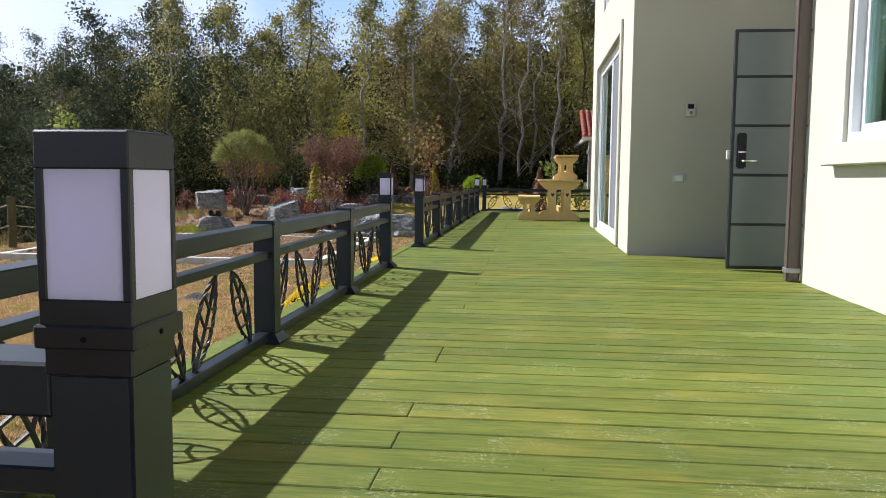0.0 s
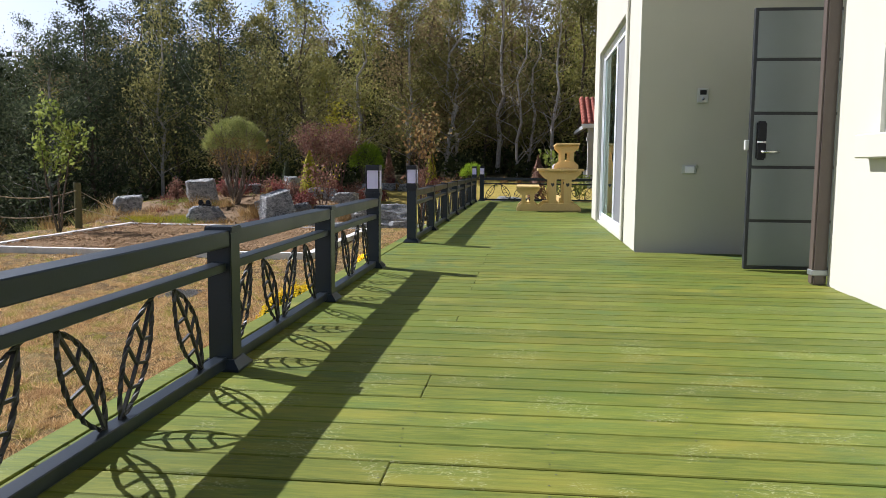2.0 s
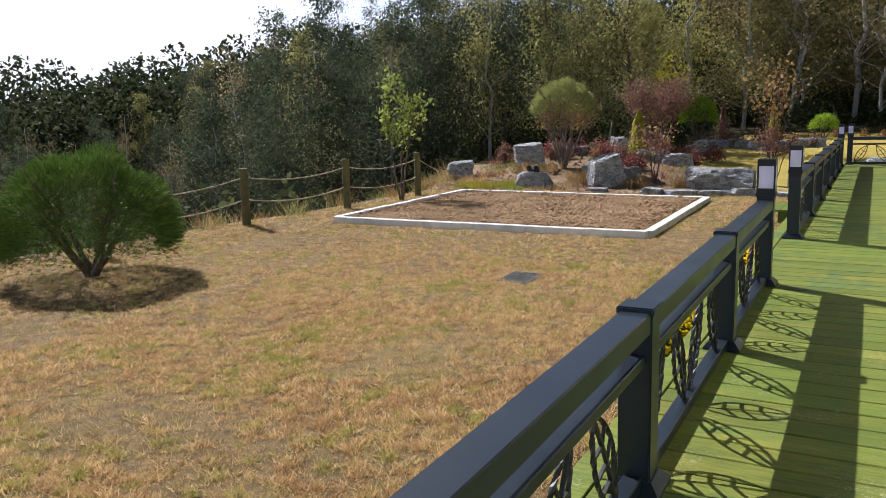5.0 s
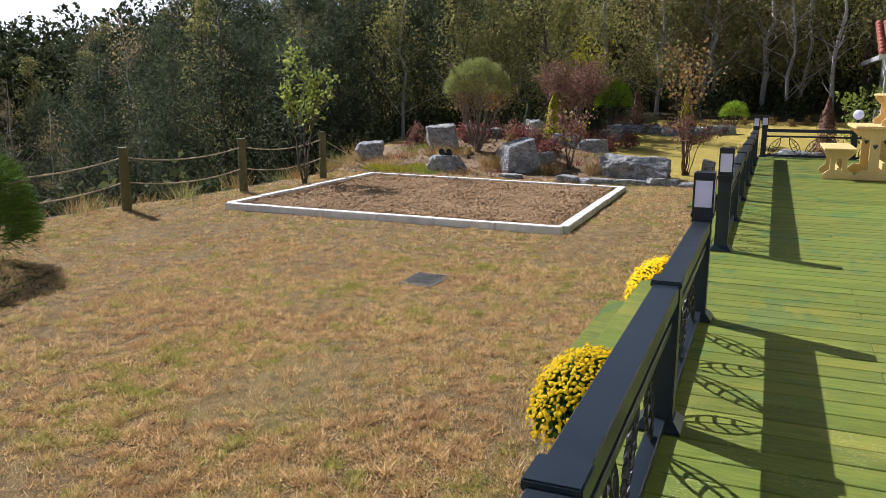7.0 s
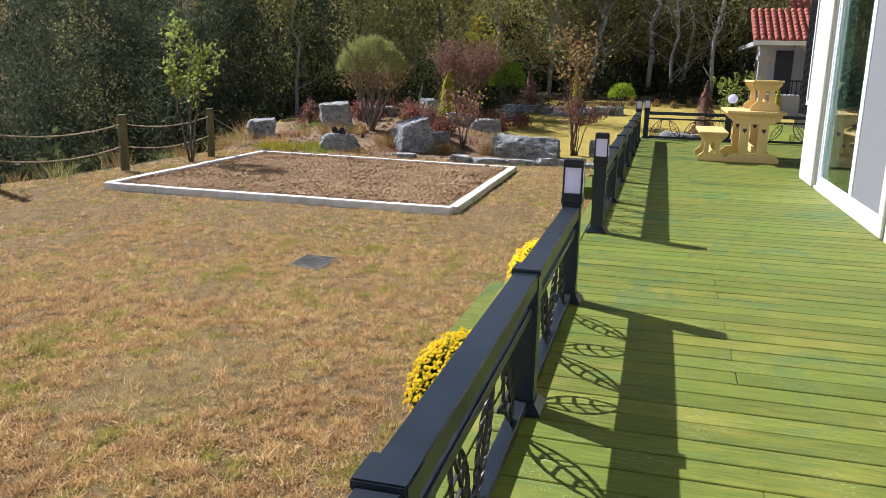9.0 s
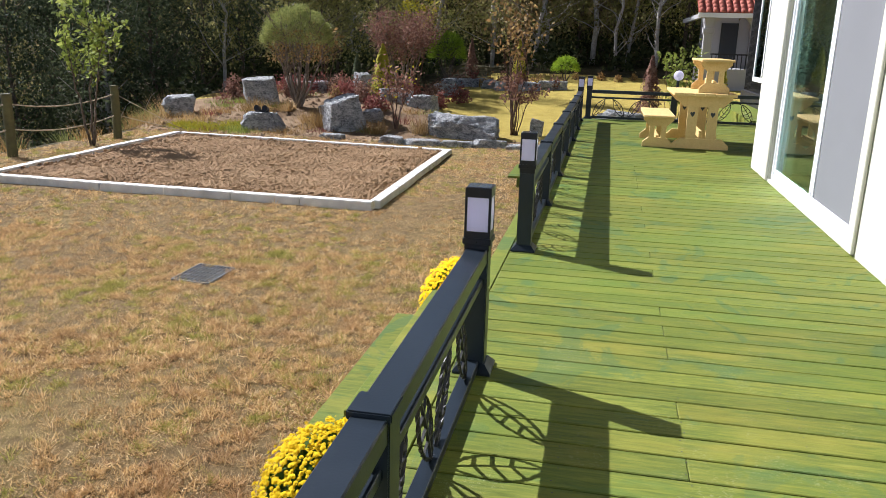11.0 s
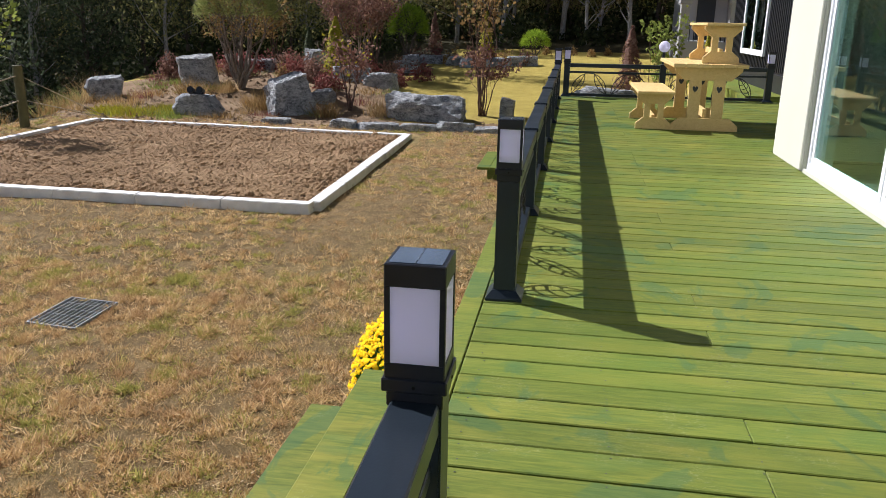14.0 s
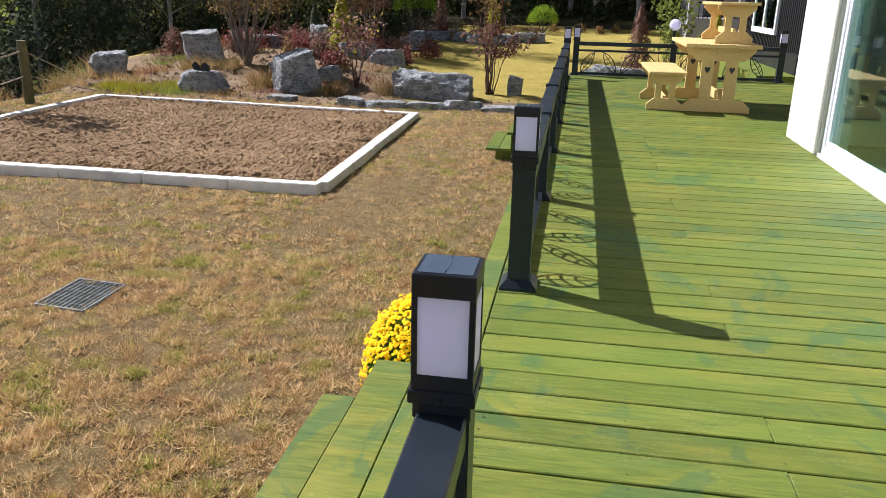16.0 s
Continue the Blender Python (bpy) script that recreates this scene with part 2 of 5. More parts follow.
M_ROPE = simple("pale_rope", (0.42, 0.35, 0.24), 0.15, 20.0, 0.9, 0, 0.5, 0.2, 200)
M_FENCEWOOD = simple("olive_stained_timber", (0.11, 0.10, 0.04), 0.3, 6.0, 0.75, 0, 0.4, 0.3, 50)
M_PIT = simple("pit_shade_and_screw_black", (0.012, 0.011, 0.01), 0.2, 8.0, 0.95, 0, 0.0, 0.0, 60)
M_GRATE = simple("weathered_grate_steel", (0.20, 0.205, 0.205), 0.3, 14.0, 0.6, 0.2, 0.2, 0.3, 120)
M_STEEL = simple("galvanised_steel", (0.35, 0.37, 0.37), 0.15, 10.0, 0.45, 0.8, 0.1, 0.5, 100)
M_HOUSEGREY = simple("light_grey_render", (0.33, 0.33, 0.33), 0.06, 1.5, 0.85, 0, 0.2, 0.3, 60)
M_CLAD = simple("black_metal_cladding", (0.012, 0.013, 0.016), 0.2, 1.0, 0.5, 0, 0.1, 0.5, 60)
M_BARK = bark_material("grey_brown_bark", (0.06, 0.045, 0.03), (0.17, 0.135, 0.10))
M_BIRCH = bark_material("pale_bark", (0.22, 0.20, 0.17), (0.55, 0.51, 0.45))
M_POT = simple("brown_plastic_pot", (0.10, 0.05, 0.03), 0.2, 8.0, 0.5, 0, 0.05, 0.4, 60)
M_PETAL = leaf_material("yellow_petals", [(0.85, 0.55, 0.0), (0.93, 0.68, 0.0), (0.95, 0.74, 0.01)], 0.3)
M_MUMLEAF = leaf_material("mum_leaves", [(0.03, 0.08, 0.01), (0.07, 0.14, 0.02), (0.10, 0.17, 0.03)], 0.2)
FOREST_LEAVES = [
    leaf_material("olive_leaves", [(0.15, 0.15, 0.05), (0.26, 0.25, 0.085), (0.37, 0.33, 0.125)], 0.46),
    leaf_material("rust_leaves", [(0.16, 0.125, 0.065), (0.25, 0.195, 0.09), (0.34, 0.265, 0.125)], 0.46),
    leaf_material("dark_green_leaves", [(0.045, 0.062, 0.032), (0.08, 0.10, 0.05), (0.125, 0.142, 0.07)], 0.3),
    leaf_material("yellow_green_leaves", [(0.22, 0.24, 0.06), (0.34, 0.33, 0.085), (0.46, 0.40, 0.12)], 0.46),
]


# ---------------------------------------------------------------- builders
def box(bm, x0, x1, y0, y1, z0, z1):
    """Adds a box; returns its vertices."""
    v = [bm.verts.new(p) for p in ((x0, y0, z0), (x1, y0, z0), (x1, y1, z0), (x0, y1, z0), (x0, y0, z1), (x1, y0, z1), (x1, y1, z1), (x0, y1, z1))]
    for f in ((3, 2, 1, 0), (4, 5, 6, 7), (0, 1, 5, 4), (1, 2, 6, 5), (2, 3, 7, 6), (3, 0, 4, 7)):
        bm.faces.new([v[i] for i in f])
    return v


def prism(bm, outline, a0, a1, axis="y"):
    """Extrudes a 2D outline (counter-clockwise) along an axis."""
    def at(p, a):
        return {"y": (p[0], a, p[1]), "x": (a, p[0], p[1]), "z": (p[0], p[1], a)}[axis]
    lo = [bm.verts.new(at(p, a0)) for p in outline]
    hi = [bm.verts.new(at(p, a1)) for p in outline]
    n = len(outline)
    bm.faces.new(lo[::-1])
    bm.faces.new(hi)
    for i in range(n):
        bm.faces.new((lo[i], lo[(i + 1) % n], hi[(i + 1) % n], hi[i]))


def tube(bm, pts, r, n=6, r_end=None, twist=0.0):
    """A swept round bar along points."""
    pts = [Vector(p) for p in pts]
    rings = []
    side = None
    for i, p in enumerate(pts):
        d = (pts[min(i + 1, len(pts) - 1)] - pts[max(i - 1, 0)]).normalized()
        if side is None:
            side = d.orthogonal().normalized()
        side = (side - d * side.dot(d)).normalized()
        up = d.cross(side)
        f = i / max(1, len(pts) - 1)
        rr = r + ((r_end if r_end is not None else r) - r) * f
        rings.append([bm.verts.new(p + (side * math.cos(a) + up * math.sin(a)) * rr) for a in (2 * math.pi * j / n + twist * i for j in range(n))])
    for a, b in zip(rings, rings[1:]):
        for j in range(n):
            bm.faces.new((a[j], a[(j + 1) % n], b[(j + 1) % n], b[j]))
    bm.faces.new(rings[0][::-1])
    bm.faces.new(rings[-1])


def finish(bm, bevel=0.0, seg=1):
    bmesh.ops.recalc_face_normals(bm, faces=bm.faces)
    if bevel:
        bmesh.ops.bevel(bm, geom=list(bm.edges), offset=bevel, segments=seg, affect="EDGES", clamp_overlap=True)
    return bm


def to_mesh(name, bm, mat, smooth=False):
    me = bpy.data.meshes.new(name)
    bm.to_mesh(me)
    bm.free()
    if mat:
        me.materials.append(mat)
    if smooth:
        me.shade_smooth()
    return me


def part(name, bm, mat, parent=None, label="", smooth=False, bevel=0.0, seg=1):
    """Links a bmesh as one mesh object under a thing or a part."""
    finish(bm, bevel, seg)
    ob = new(name, to_mesh(name, bm, mat, smooth))
    ob.parent = parent
    if label:
        tagged(ob, label)
    return ob


def boxpart(name, b, mat, parent=None, label="", bevel=0.003):
    bm = bmesh.new()
    box(bm, *b)
    return part(name, bm, mat, parent, label, bevel=bevel)


def shared(name, me, parent, m=None):
    """Another object on a mesh that exists already."""
    ob = new(name, me)
    ob.parent = parent
    if m is not None:
        ob.matrix_basis = m
    return ob


def thing(name, at, label, category, group="", kind=""):
    ob = new(name)
    ob.location = at
    ob.empty_display_size = 0.1
    return tagged(ob, label, category, group, kind)


def structure(name, bm, mat, label="", bevel=0.0, smooth=False):
    return tagged(part(name, bm, mat, None, "", smooth, bevel), label or name.replace("_", " "), name.split("_")[0], kind="structure")


def quads_mesh(name, centre, normal_like, size, mat, aspect=1.6, rng=None):
    """Many small leaf quads, each folded a little, at given centres."""
    n = len(centre)
    a = normal_like / np.maximum(1e-6, np.linalg.norm(normal_like, axis=1, keepdims=True))
    ref = rng.normal(size=(n, 3))
    u = np.cross(a, ref)
    u /= np.maximum(1e-6, np.linalg.norm(u, axis=1, keepdims=True))
    v = np.cross(a, u)
    s = size.reshape(-1, 1)
    verts = np.stack([centre - u * s * aspect / 2, centre + v * s / 2, centre + u * s * aspect / 2, centre - v * s / 2], 1).reshape(-1, 3)
    me = bpy.data.meshes.new(name)
    me.vertices.add(4 * n)
    me.vertices.foreach_set("co", verts.astype(np.float32).ravel())
    me.loops.add(4 * n)
    me.loops.foreach_set("vertex_index", np.arange(4 * n, dtype=np.int32))
    me.polygons.add(n)
    me.polygons.foreach_set("loop_start", np.arange(0, 4 * n, 4, dtype=np.int32))
    me.materials.append(mat)
    me.update(calc_edges=True)
    return me


def tris_mesh(name, verts, mat):
    """Loose triangles from an (n, 3, 3) array."""
    n = len(verts)
    me = bpy.data.meshes.new(name)
    me.vertices.add(3 * n)
    me.vertices.foreach_set("co", verts.astype(np.float32).ravel())
    me.loops.add(3 * n)
    me.loops.foreach_set("vertex_index", np.arange(3 * n, dtype=np.int32))
    me.polygons.add(n)
    me.polygons.foreach_set("loop_start", np.arange(0, 3 * n, 3, dtype=np.int32))
    me.materials.append(mat)
    me.update(calc_edges=True)
    return me


# ---------------------------------------------------------------- ground
def smooth(a, b, v):
    f = np.clip((v - a) / (b - a), 0, 1)
    return f * f * (3 - 2 * f)


def lawn_edge(y):
    """Where the lawn ends and the bank falls away into the wood, just behind the rope fence."""
    return np.interp(y, [4, 9.4, 11.8, 14, 20, 24, 34], [-14.2, -12.7, -11.85, -11.1, -11.0, -12.4, -14.4])


def height(x, y):
    """The land: a lawn, a low planted mound behind it, a drop into the wood and a rise far off."""
    x, y = np.asarray(x, float), np.asarray(y, float)
    z = np.interp(y, [10.3, 13.1, 19.0, 22.5, 30, 42, 70, 200, 3000], [-0.915, -0.745, -0.725, -0.67, -0.32, 0.40, 4.0, 14.0, 60.0])
    z = z + 0.42 * np.exp(-(((x + 8.6) / 3.6) ** 2 + ((y - 24.5) / 2.9) ** 2) ** 1.5) * smooth(19.8, 21.6, y)
    z = z - 3.4 * smooth(0.0, 4.6, lawn_edge(y) - x) * (1 - 0.8 * smooth(24, 44, y))
    return z


def axis_steps(stops):
    out = []
    for a, b, s in stops:
        out += list(np.arange(a, b, s))
    return np.array(out + [stops[-1][1]])


def build_ground():
    gx = axis_steps([(-3000, -400, 650), (-400, -60, 40), (-60, -20, 2.0), (-20, -13.0, 0.5), (-13.0, -1.0, 0.22), (-1.0, 12, 1.0), (12, 60, 4), (60, 400, 40), (400, 3000, 650)])
    gy = axis_steps([(-3000, -400, 650), (-400, -40, 40), (-40, 2, 3), (2, 19.4, 0.3), (19.4, 30, 0.22), (30, 46, 0.6), (46, 90, 3), (90, 400, 40), (400, 3000, 650)])
    X, Y = np.meshgrid(gx, gy)
    Z = height(X, Y)
    near = (X > -14) & (X < 10) & (Y > 0) & (Y < 45)
    for i, j in np.argwhere(near):
        Z[i, j] += 0.018 * noise.noise((X[i, j] * 0.9, Y[i, j] * 0.9, 0.0)) + 0.008 * noise.noise((X[i, j] * 4, Y[i, j] * 4, 3.0))
    nx, ny = len(gx), len(gy)
    idx = np.arange(nx * ny).reshape(ny, nx)
    faces = np.stack([idx[:-1, :-1], idx[:-1, 1:], idx[1:, 1:], idx[1:, :-1]], -1).reshape(-1, 4)
    cx = (X[:-1, :-1] + X[1:, 1:]).ravel() / 2
    cy = (Y[:-1, :-1] + Y[1:, 1:]).ravel() / 2
    wob = np.array([noise.noise((a * 0.35, b * 0.35, 7.0)) for a, b in zip(np.clip(cx, -99, 99), np.clip(cy, -99, 99))])
    lawn = (cx > lawn_edge(cy) - 0.1 + 0.2 * wob) & (cy < 38 + 2 * wob) & (cy > -60) & (cx < 60)
    soil = (((cx + 8.5) / 4.3) ** 2 + ((cy - 22.9) / 3.5) ** 2 < 1 + 0.5 * wob) & (cy > 19.5)
    soil |= (cy > 19.5) & (cy < 21.2 + wob) & (cx > -11) & (cx < -1.3)
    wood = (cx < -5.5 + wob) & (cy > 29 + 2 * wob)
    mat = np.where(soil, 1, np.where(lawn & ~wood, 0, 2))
    me = bpy.data.meshes.new("ground")
    me.from_pydata(np.stack([X, Y, Z], -1).reshape(-1, 3).tolist(), [], faces.tolist())
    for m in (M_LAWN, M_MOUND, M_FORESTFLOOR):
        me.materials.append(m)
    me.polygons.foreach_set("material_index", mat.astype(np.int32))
    me.shade_smooth()
    return tagged(new("ground", me), "dry autumn lawn running into sandy garden soil and woodland floor", "ground", kind="structure")


build_ground()

# ---------------------------------------------------------------- deck frame, house shell
DECK_X0, DECK_Y0, DECK_Y1 = -1.15, 0.785, 19.92
PITCH = 0.1547


def build_house():
    H = 6.2
    # wall beside the deck, with the window opening cut through it
    def wall_with_hole(name, x0, x1, y0, y1, hy0, hy1, hz0, hz1, label, up=None):
        bm = bmesh.new()
        z0 = -0.97
        box(bm, x0, x1, y0, hy0, z0, H)
        box(bm, x0, x1, hy1, y1, z0, H)
        box(bm, x0, x1, hy0, hy1, z0, hz0)
        if up:
            box(bm, x0, x1, hy0, up[0], hz1, H)
            box(bm, x0, x1, up[1], hy1, hz1, H)
            box(bm, x0, x1, up[0], up[1], hz1, up[2])
            box(bm, x0, x1, up[0], up[1], up[3], H)
        else:
            box(bm, x0, x1, hy0, hy1, hz1, H)
        return structure(name, bm, M_STUCCO, label)

    wall_with_hole("wall_entrance_side", 2.335, 2.585, -3.0, 6.5, 4.1, 5.81, 1.06, 2.45, "cream stucco house wall with a white window")
    wall_with_hole("wall_living_side", 1.262, 1.512, 8.934, 14.02, 9.74, 12.92, 0.03, 2.53, "cream stucco house wall with a sliding glass door", (10.3, 12.3, 3.3, 4.6))
    bm = bmesh.new()
    box(bm, 1.262, 5.0, 8.68, 8.93, -0.97, H)
    structure("wall_porch", bm, M_STUCCO, "cream stucco porch wall with intercom")
    bm = bmesh.new()
    box(bm, 2.589, 3.0, 6.25, 6.5, -0.97, H)
    box(bm, 3.004, 3.2, 6.25, 7.30, -0.97, H)
    box(bm, 3.004, 3.2, 8.35, 8.676, -0.97, H)
    box(bm, 3.004, 3.2, 7.304, 8.346, 2.16, H)
    structure("wall_porch_back", bm, M_STUCCO, "cream stucco porch return around the entrance")
    bm = bmesh.new()
    box(bm, 1.516, 6.496, 13.77, 14.02, -0.97, H)
    box(bm, 6.5, 6.7, -3.0, 14.02, -0.97, H)
    box(bm, 2.589, 6.496, -3.0, -2.75, -0.97, H)
    structure("wall_rear", bm, M_STUCCO, "plain cream stucco rear walls")
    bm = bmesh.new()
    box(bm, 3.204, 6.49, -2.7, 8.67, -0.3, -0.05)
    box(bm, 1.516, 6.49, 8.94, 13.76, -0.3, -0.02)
    structure("floor", bm, M_DARKROOM, "indoor floor coloured dark as room shade")
    bm = bmesh.new()
    box(bm, 1.0, 7.0, -3.3, 14.6, H + 0.004, H + 0.25)
    structure("ceiling", bm, M_STUCCO, "plain roof slab")


build_house()


def window_unit(name, x, y0, y1, z0, z1, parts, label):
    """White PVC window in a wall that faces -x: outer frame, sashes and panes."""
    w = tagged(new(name), label, "window", kind="structure")
    w.location = (x, (y0 + y1) / 2, z0)
    def frame_bm(a0, a1, b0, b1, t, d0, d1):
        bm = bmesh.new()
        cy = (y0 + y1) / 2
        for q in ((a0, a1, b0, b0 + t), (a0, a1, b1 - t, b1), (a0, a0 + t, b0 + t, b1 - t), (a1 - t, a1, b0 + t, b1 - t)):
            box(bm, d0, d1, q[0] - cy, q[1] - cy, q[2] - z0, q[3] - z0)
        return bm
    part("window_frame", frame_bm(y0, y1, z0, z1, 0.06, 0.03, 0.16), M_WHITEPVC, w, "", bevel=0.004)
    for a0, a1, dx, mat in parts:
        part("sash", frame_bm(a0, a1, z0 + 0.061, z1 - 0.061, 0.055, dx, dx + 0.035), M_WHITEPVC, w, "", bevel=0.003)
        bm = bmesh.new()
        cy = (y0 + y1) / 2
        box(bm, dx + 0.012, dx + 0.018, a0 + 0.05 - cy, a1 - 0.05 - cy, 0.11, z1 - z0 - 0.11)
        g = part("pane", bm, mat, w)
        if mat == M_GLASS:
            g.visible_shadow = False
    return w


window_unit("window_1", 2.335, 4.1, 5.81, 1.06, 2.45, [(4.161, 5.0, 0.045, M_GLASS), (4.95, 5.749, 0.09, M_GLASS)], "white pvc window above a cream sill")
window_unit("sliding_door_1", 1.262, 9.74, 12.92, 0.03, 2.53, [(11.22, 12.859, 0.045, M_GLASS), (9.801, 11.27, 0.09, M_GLASS), (9.801, 11.2, 0.046, M_SCREEN)], "white framed sliding glass door with insect screen")


def trim_ring(name, x, y0, y1, z0, z1, t, d, label, bottom=True):
    bm = bmesh.new()
    box(bm, x - d, x - 0.002, y0 - t, y0, z0, z1 + t)
    box(bm, x - d, x - 0.002, y1, y1 + t, z0, z1 + t)
    box(bm, x - d, x - 0.002, y0, y1, z1, z1 + t)
    if bottom:
        box(bm, x - d - 0.03, x - 0.002, y0 - t, y1 + t, z0 - t, z0 - 0.002)
    return structure(name, bm, M_STUCCO, label, bevel=0.006)


trim_ring("trim_door", 1.262, 9.74, 12.92, 0.012, 2.53, 0.14, 0.03, "raised cream surround of the sliding door", False)
window_unit("window_2", 1.262, 10.3, 12.3, 3.3, 4.6, [(10.361, 11.35, 0.045, M_GLASS), (11.3, 12.239, 0.09, M_GLASS)], "white pvc window in the upper wall")
bm = bmesh.new()
for i in range(60):
    y0 = 4.0 + i * 0.032
    x0 = 2.72 + 0.02 * math.sin(i * 1.3)
    box(bm, x0, x0 + 0.02, y0, y0 + 0.033, 0.9, 2.6)
tagged(part("curtain", bm, M_CURTAIN), "dark green pleated curtain behind the window", "curtain")
bm = bmesh.new()
box(bm, 2.245, 2.333, 3.95, 5.95, 0.90, 1.05)
structure("window_sill_1", bm, M_STUCCO, "projecting cream window sill", bevel=0.008)


def downpipe():
    p = thing("downpipe", (2.28, 6.545, 0), "brown metal rainwater downpipe on the corner of the house", "downpipe")
    bm = bmesh.new()
    box(bm, -0.05, 0.05, -0.045, 0.045, 0.0, 6.0)
    part("pipe", bm, M_PIPE, p, bevel=0.012, seg=2)
    for z in (0.07, 2.3, 4.4):
        bm = bmesh.new()
        box(bm, -0.056, 0.056, -0.05, 0.05, z, z + 0.04)
        part("bracket", bm, M_STEEL, p, "grey clamp", bevel=0.004)


downpipe()


def entrance_door():
    d = thing("entrance_door", (2.957, 7.29, 0), "grey panelled steel entrance door standing open", "door")
    bm = bmesh.new()
    box(bm, -1.0, 0, -0.02, 0.03, 0.012, 2.10)
    part("leaf", bm, M_DOORDARK, d, "dark steel door leaf", bevel=0.003)
    zs = [0.03, 0.409, 0.843, 1.272, 1.695, 2.085]
    for a, b in zip(zs, zs[1:]):
        bm = bmesh.new()
        box(bm, -0.975, -0.02, -0.026, -0.018, a + 0.012, b - 0.012)
        part("panel", bm, M_DOOR, d, "satin grey panel", bevel=0.003)
    bm = bmesh.new()
    box(bm, -0.955, -0.875, -0.052, -0.027, 0.90, 1.21)
    lock = part("digital_lock", bm, M_LAMPBLACK, d, "black digital lock plate", bevel=0.012, seg=2)
    bm = bmesh.new()
    box(bm, -0.95, -0.88, -0.056, -0.05, 1.035, 1.05)
    part("strip", bm, M_CHROME, lock)
    bm = bmesh.new()
    tube(bm, [(-0.915, -0.05, 0.965), (-0.915, -0.10, 0.965), (-0.89, -0.11, 0.965), (-0.79, -0.11, 0.965)], 0.011, 8)
    part("lever_handle", bm, M_CHROME, lock, "chrome lever handle", True)
    bm = bmesh.new()
    box(bm, -1.03, -1.0, -0.01, 0.03, 0.98, 1.06)
    part("latch", bm, M_PLASTIC, d, "pale latch plate", bevel=0.004)


entrance_door()


def intercom():
    t = thing("intercom", (1.87, 8.68, 1.54), "grey video intercom on the porch wall", "intercom")
    bm = bmesh.new()
    box(bm, -0.05, 0.05, -0.035, -0.001, -0.075, 0.07)
    part("body", bm, M_PLASTIC, t, bevel=0.006)
    bm = bmesh.new()
    box(bm, -0.03, 0.032, -0.039, -0.034, 0.005, 0.052)
    part("camera_window", bm, M_LAMPBLACK, t, "black window", bevel=0.003)
    bm = bmesh.new()
    tube(bm, [(0.0, -0.035, -0.035), (0.0, -0.041, -0.035)], 0.014, 10)
    part("call_button", bm, M_CHROME, t)
    t = thing("outlet_box", (1.77, 8.68, 0.82), "pale weatherproof outlet box on the porch wall", "outlet")
    bm = bmesh.new()
    box(bm, -0.07, 0.07, -0.03, -0.001, -0.045, 0.045)
    part("body", bm, M_PLASTIC, t, bevel=0.006)
    bm = bmesh.new()
    box(bm, -0.045, 0.045, -0.05, -0.029, -0.04, 0.03)
    part("flap", bm, M_WHITEPVC, t, bevel=0.008)


intercom()


# ---------------------------------------------------------------- railings
def leaf_mesh(name, sgn):
    """A wrought-iron leaf: two bowed edges, a midrib and slanting veins, in the y-z plane."""
    bm = bmesh.new()
    B, T = Vector((0, -0.108 * sgn, 0.054)), Vector((0, 0.108 * sgn, 0.388))
    ax = T - B
    sd = Vector((0, ax.z, -ax.y)).normalized()
    def at(f, w):
        return B + ax * f + sd * w
    N = 14
    edge = lambda f: math.sin(math.pi * f) ** 0.8 * 0.072
    left = [at(i / N, -edge(i / N)) for i in range(N + 1)]
    right = [at(i / N, edge(i / N)) for i in range(N + 1)]
    tube(bm, left, 0.0085, 4, twist=0.9)
    tube(bm, right, 0.0085, 4, twist=0.9)
    rib = [at(i / 8, 0.012 * math.sin(math.pi * i / 8)) for i in range(9)]
    tube(bm, rib, 0.0075, 4)
    for f in (0.26, 0.46, 0.66):
        tube(bm, [at(f, 0.01), at(f + 0.07, edge(f + 0.07))], 0.0065, 4)
        tube(bm, [at(f, 0.01), at(f + 0.07, -edge(f + 0.07))], 0.0065, 4)
    return to_mesh(name, finish(bm), M_IRON)


LEAF = {1: leaf_mesh("iron_leaf", 1), -1: leaf_mesh("iron_leaf_mirrored", -1)}


def hook_mesh():
    bm = bmesh.new()
    tube(bm, [(0, 0.088 * math.cos(a), 0.386 + 0.018 * math.sin(a)) for a in np.linspace(0, math.pi, 7)], 0.008, 4, twist=0.9)
    return to_mesh("hook", finish(bm), M_IRON)


HOOK = hook_mesh()


def post_meshes():
    bm = bmesh.new()
    box(bm, -0.05, 0.05, -0.05, 0.05, 0.03, 0.558)
    post = to_mesh("post", finish(bm, 0.004, 2), M_BLACK)
    bm = bmesh.new()
    box(bm, -0.056, 0.056, -0.056, 0.056, 0.556, 0.582)
    cap = to_mesh("cap", finish(bm, 0.004, 2), M_BLACK)
    bm = bmesh.new()
    lo = [(-0.085, -0.085), (0.085, -0.085), (0.085, 0.085), (-0.085, 0.085)]
    v0 = [bm.verts.new((x, y, 0.002)) for x, y in lo]
    v1 = [bm.verts.new((x, y, 0.012)) for x, y in lo]
    v2 = [bm.verts.new((x * 0.66, y * 0.66, 0.045)) for x, y in lo]
    for a, b in ((v0, v1), (v1, v2)):
        for i in range(4):
            bm.faces.new((a[i], a[(i + 1) % 4], b[(i + 1) % 4], b[i]))
    bm.faces.new(v0[::-1])
    bm.faces.new(v2)
    return post, cap, to_mesh("base_plate", finish(bm), M_BLACK)


POST, CAP, PLATE = post_meshes()


